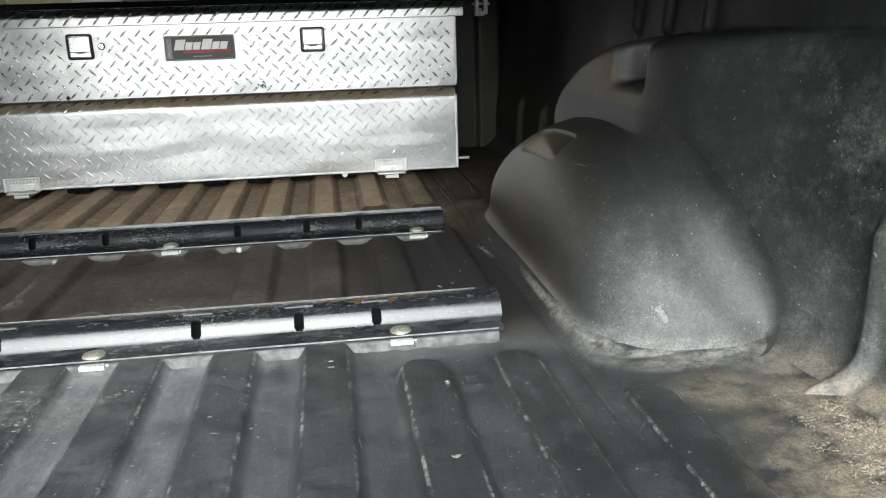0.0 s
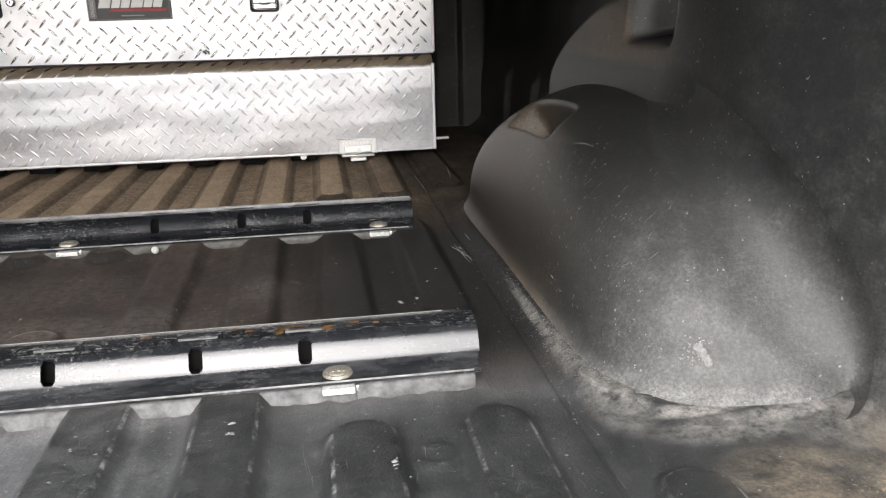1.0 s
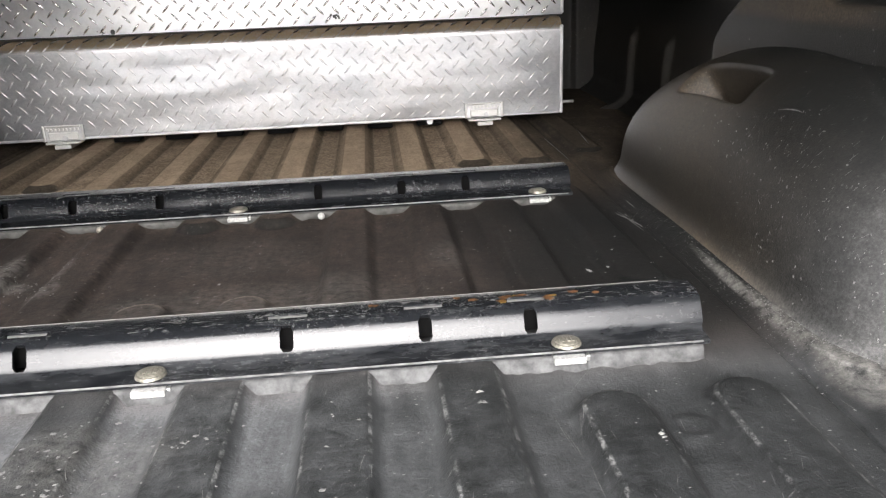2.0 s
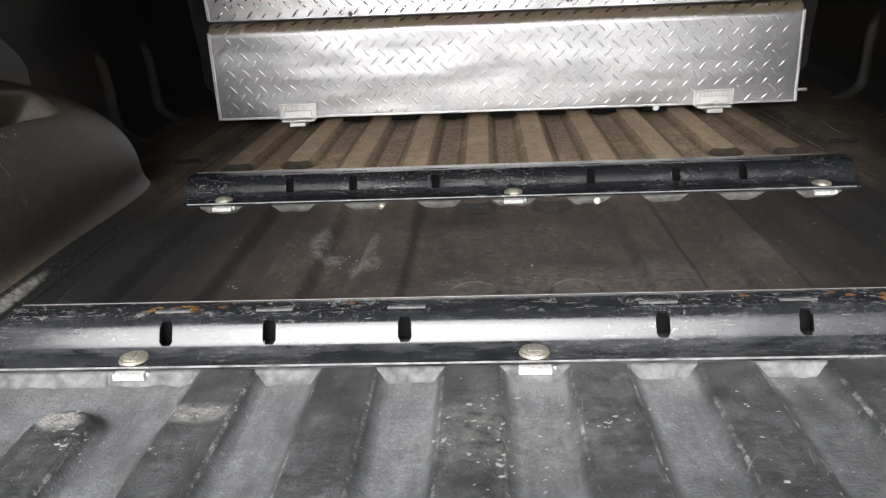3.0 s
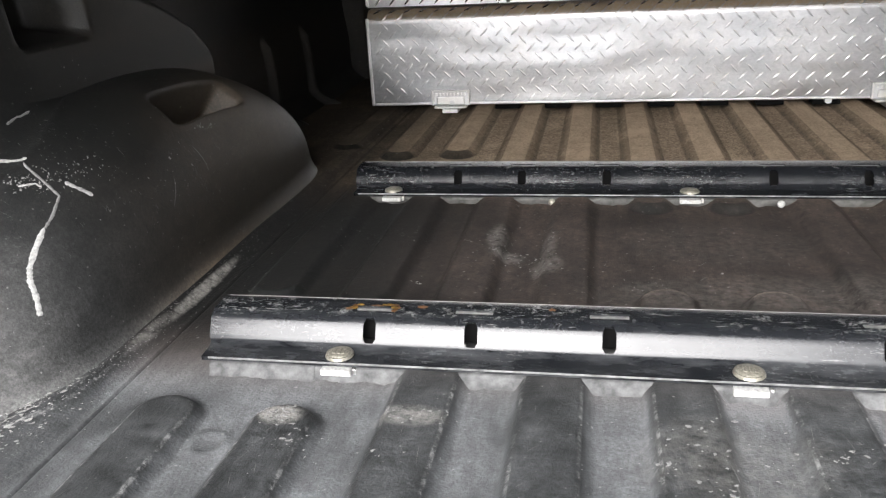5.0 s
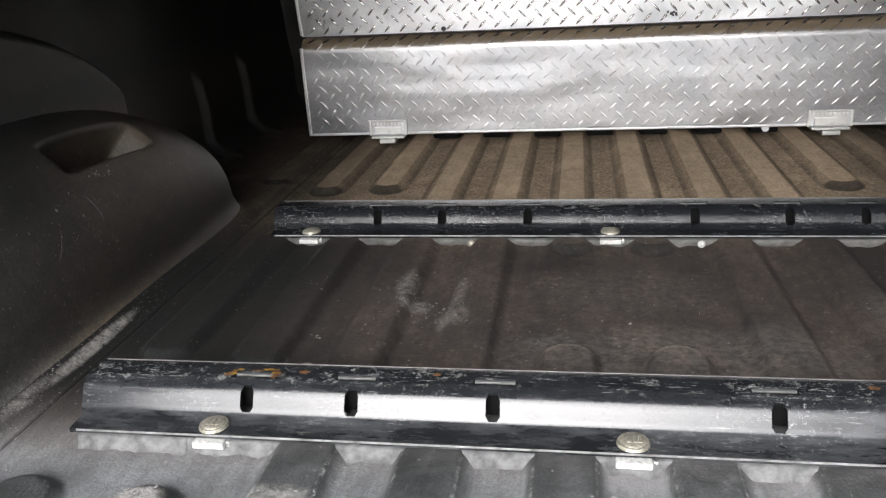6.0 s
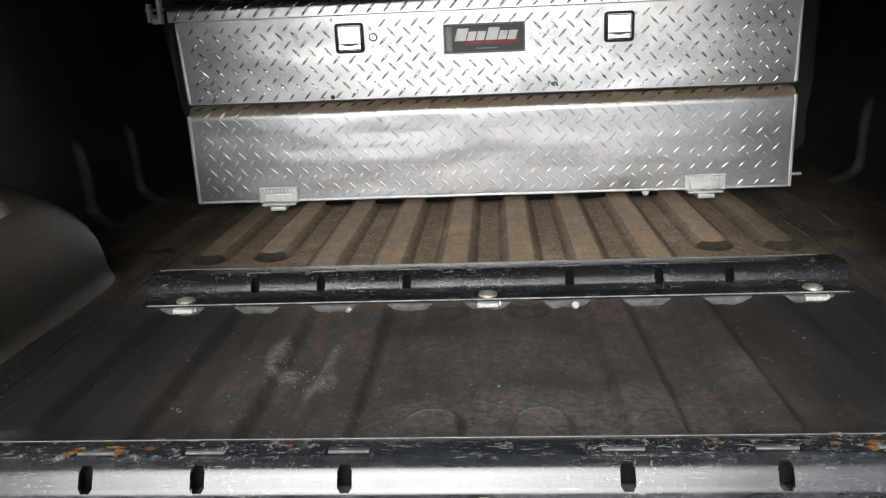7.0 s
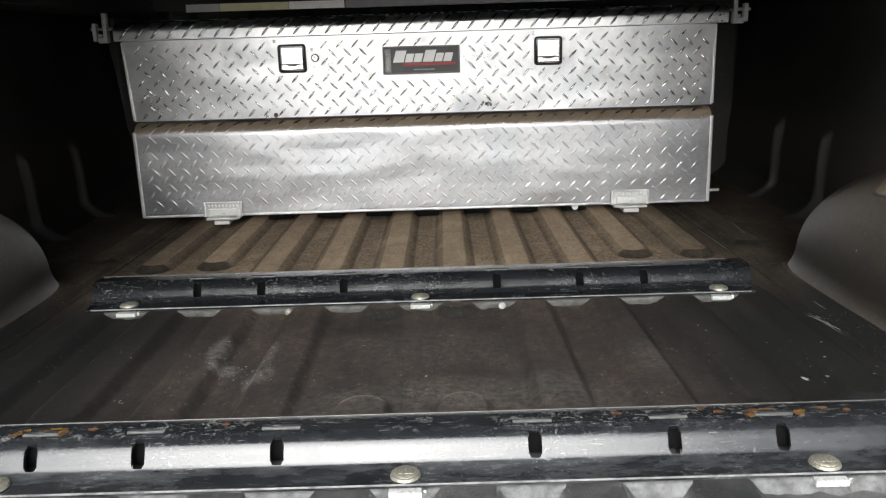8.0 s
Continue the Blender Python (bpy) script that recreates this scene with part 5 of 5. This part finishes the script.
flecks("crumbs", "white crumbs and dust in the corner by the wheel well", WHITE_CRUMB, [
    (-0.678, -0.112, 0.010, 0.010, 22, 0.0042, 1.8, 0.8), (-0.678, -0.145, 0.011, 0.012, 26, 0.0048, 2.0, 0.8), (-0.685, -0.171, 0.012, 0.010, 26, 0.0046, 2.2, 0.6), (-0.704, -0.191, 0.016, 0.008, 26, 0.0042, 2.2, 0.4),
    (-0.719, -0.209, 0.018, 0.008, 26, 0.0042, 2.2, 0.4), (-0.745, -0.217, 0.016, 0.008, 18, 0.0036, 2.0, 0.3), (-0.690, -0.165, 0.030, 0.028, 90, 0.0017, 1.8, 0.6), (-0.653, -0.119, 0.010, 0.02, 24, 0.0020, 1.8, 0.9),
], lambda x, y: (Vector((x, y, fz(x, y) + 0.0012)), X_, Y_, Z_), 51)


def foot_spots(side, size, spread, count, shift, y_to=0.72):
    """Spots along the line where a wheel well meets the floor."""
    y0 = WELL_NEAR[side]
    out = []
    for i in range(46):
        y = y0 + 0.004 + (y_to - y0) * (i / 45) ** 1.7
        x = float(well_edge(np.array(y), y0)) - 0.012 - shift
        if x < 0.89:
            weight = max(0.15, 1 - max(0.0, y - 0.05) / 0.5)
            out.append((side * x, y - (0.6 * shift if y < y0 + 0.05 else 0.0), spread, spread * 1.2, max(1, int(count * weight)), size, 1.8, 0.5))
    return out


def beside_well(x, y):
    return Vector((x, y, fz(x, y))), X_, Y_, Z_


flecks("foot_dust", "pale broken dust line at the foot of the wheel well", FLECK, foot_spots(1, 0.0013, 0.005, 16, 0.004) + foot_spots(1, 0.0010, 0.014, 16, 0.010), beside_well, 41)
flecks("foot_dust", "pale broken dust line at the foot of the wheel well", FLECK, foot_spots(-1, 0.0015, 0.006, 12, 0.004) + foot_spots(-1, 0.0011, 0.012, 10, 0.010), beside_well, 42)


def drip(points, width, label="run of dried white paint on the black wheel well", material=None, side_=-1):
    """A run of dried paint on a wheel well, along the points (x, y, z) of its middle."""
    place = on_well(side_)
    fine = []
    for a, b in zip(points, points[1:]):
        fine += [tuple(p + (q - p) * i / 8 for p, q in zip(a, b)) for i in range(8)]
    fine.append(points[-1])
    rng = random.Random(len(fine))
    verts, faces = [], []
    mids = []
    for x, y, z in fine:
        got = place(y, z, x)
        if got and (not mids or (got[0] - mids[-1][0]).length > 0.0012):
            mids.append((got[0], got[3]))
    for i, (p, n) in enumerate(mids):
        along = (mids[min(i + 1, len(mids) - 1)][0] - mids[max(i - 1, 0)][0]).normalized()
        side = along.cross(n).normalized()
        w = width * rng.uniform(0.65, 1.2) * (0.5 if i in (0, len(mids) - 1) else 1)
        verts += [tuple(p + side * w + n * 0.0002), tuple(p + n * 0.0013), tuple(p - side * w + n * 0.0002)]
    for i in range(len(mids) - 1):
        o = 3 * i
        faces += [(o, o + 1, o + 4, o + 3), (o + 1, o + 2, o + 5, o + 4)]
    ob = mesh_object("paint_drip", verts, faces, material or WHITE_PAINT)
    return tagged(ob, label, "paint drip", "paint drips")


THIN = "faint run of thin paint on the black wheel well"
drip([(-0.707, -0.024, 0.142), (-0.703, -0.049, 0.128), (-0.699, -0.068, 0.115), (-0.693, -0.078, 0.105), (-0.685, -0.084, 0.092), (-0.678, -0.093, 0.074)], 0.0030)
drip([(-0.756, 0.028, 0.197), (-0.733, 0.024, 0.178), (-0.714, 0.020, 0.163), (-0.708, -0.006, 0.149), (-0.707, -0.023, 0.141)], 0.0017, THIN, FLECK)
drip([(-0.768, -0.004, 0.189), (-0.762, -0.038, 0.169), (-0.753, -0.078, 0.140), (-0.745, -0.104, 0.120), (-0.736, -0.120, 0.105), (-0.731, -0.132, 0.091), (-0.739, -0.153, 0.072)], 0.0024, THIN, FLECK)
drip([(-0.779, -0.017, 0.196), (-0.781, -0.043, 0.178), (-0.779, -0.068, 0.154)], 0.0034, THIN, FLECK)
drip([(-0.782, -0.022, 0.196), (-0.777, -0.011, 0.194), (-0.768, -0.004, 0.189)], 0.0036, THIN, FLECK)
drip([(-0.719, 0.040, 0.172), (-0.709, 0.044, 0.165), (-0.696, 0.052, 0.153)], 0.0026)
drip([(-0.747, 0.001, 0.180), (-0.737, 0.016, 0.178), (-0.730, 0.016, 0.174)], 0.0014)
drip([(-0.787, -0.014, 0.219), (-0.783, -0.002, 0.213), (-0.776, 0.019, 0.209), (-0.757, 0.036, 0.201)], 0.0026, "pale smear of dried paint on the black wheel well")
drip([(-0.783, 0.061, 0.237), (-0.783, 0.079, 0.241), (-0.784, 0.102, 0.243)], 0.0014, "thin pale streak on the black wheel well", FLECK)
drip([(0.734, -0.121, 0.047), (0.738, -0.124, 0.040), (0.743, -0.128, 0.033), (0.747, -0.131, 0.026)], 0.0042, "pale rubbed scuff on the nose of the wheel well", SCRATCH, 1)


def scratches(name, label, on, lines, seed, material=None):
    """Fine pale scratches: ribbons laid on a surface. lines: (u, v, spread u, spread v, how many, length, direction, bend)."""
    rng = random.Random(seed)
    verts, faces = [], []
    for cu, cv, su, sv, count, length, turn, bend in lines:
        for _ in range(count):
            u, v_ = rng.gauss(cu, su), rng.gauss(cv, sv)
            ang = turn + rng.gauss(0, 0.35) if count > 1 else turn
            ln = length * (rng.uniform(0.3, 1.0) if count > 1 else 1.0)
            w = rng.uniform(0.00010, 0.00030) if count > 1 else 0.0009
            crook = bend * rng.uniform(-1, 1) if count > 1 else bend
            row, n = [], 9
            for i in range(n):
                t = i / (n - 1)
                a = ang + crook * (t - 0.5)
                got = on(u, v_)
                u, v_ = u + math.cos(a) * ln / n, v_ + math.sin(a) * ln / n
                if got is None:
                    break
                p, e1, e2, nn = got
                side = e2 * math.cos(a) - e1 * math.sin(a)
                k = w * (1 - abs(2 * t - 1) ** 2) * rng.uniform(0.6, 1.2) + 0.00004
                row.append((p + side * k + nn * 0.0004, p - side * k + nn * 0.0004))
            if len(row) < 3:
                continue
            o = len(verts)
            for a_, b_ in row:
                verts += [tuple(a_), tuple(b_)]
            faces += [(o + 2 * i, o + 2 * i + 1, o + 2 * i + 3, o + 2 * i + 2) for i in range(len(row) - 1)]
    ob = mesh_object(name, verts, faces, material or SCRATCH, smooth=False)
    return tagged(ob, label, "scratches", kind="stuff")


scratches("floor_scratches", "fine pale scratches in the dusty bed floor", on_floor, [
    (0.0, -0.28, 0.35, 0.12, 120, 0.03, 1.5, 0.12), (0.0, -0.25, 0.35, 0.10, 70, 0.016, 0.5, 0.15), (-0.55, -0.22, 0.12, 0.07, 40, 0.025, 1.2, 0.15), (0.50, -0.28, 0.09, 0.10, 40, 0.03, 1.6, 0.15),
    (0.0, 0.28, 0.28, 0.10, 40, 0.018, 0.6, 0.2), (0.38, -0.22, 0.01, 0.05, 6, 0.08, 1.5, 0.15),
], 11)
scratches("well_scratches", "fine pale scratches on the wheel well", on_well(1), [
    (0.12, 0.14, 0.10, 0.03, 40, 0.012, 1.2, 1.0), (0.0, 0.09, 0.05, 0.03, 20, 0.010, 1.0, 1.0), (0.30, 0.12, 0.08, 0.03, 16, 0.016, 1.5, 0.8), (0.185, 0.187, 0, 0, 1, 0.045, 3.1, 0.4),
], 12)
scratches("well_scratches", "fine pale scratches on the wheel well", on_well(-1), [
    (0.05, 0.12, 0.08, 0.03, 30, 0.012, 1.2, 1.0), (0.25, 0.12, 0.10, 0.03, 20, 0.016, 1.4, 0.9), (0.27, 0.115, 0, 0, 1, 0.05, 1.9, 0.7), (0.16, 0.10, 0, 0, 1, 0.05, 0.9, 0.5),
], 13)
scratches("floor_scratches", "long bright scratches and painted crease highlights in the black bed floor", on_floor, [
    # last two lines paint the highlight along the floor crease
    (0.604, 0.462, 0, 0, 1, 0.125, -1.51, 0.0), (0.630, 0.500, 0, 0, 1, 0.050, -1.55, 0.0), (0.691, 1.071, 0, 0, 1, 0.190, -1.66, 0.0), (0.611, 1.060, 0, 0, 1, 0.270, -1.55, 0.0),
], 14, FLECK)
scratches("floor_scratches", "bright white scratch in the black bed floor beside the wheel well", on_floor, [
    (0.597, 0.452, 0, 0, 1, 0.050, -1.30, 0.0), (0.606, 0.415, 0, 0, 1, 0.062, -1.30, 0.0),
], 15, WHITE_CRUMB)
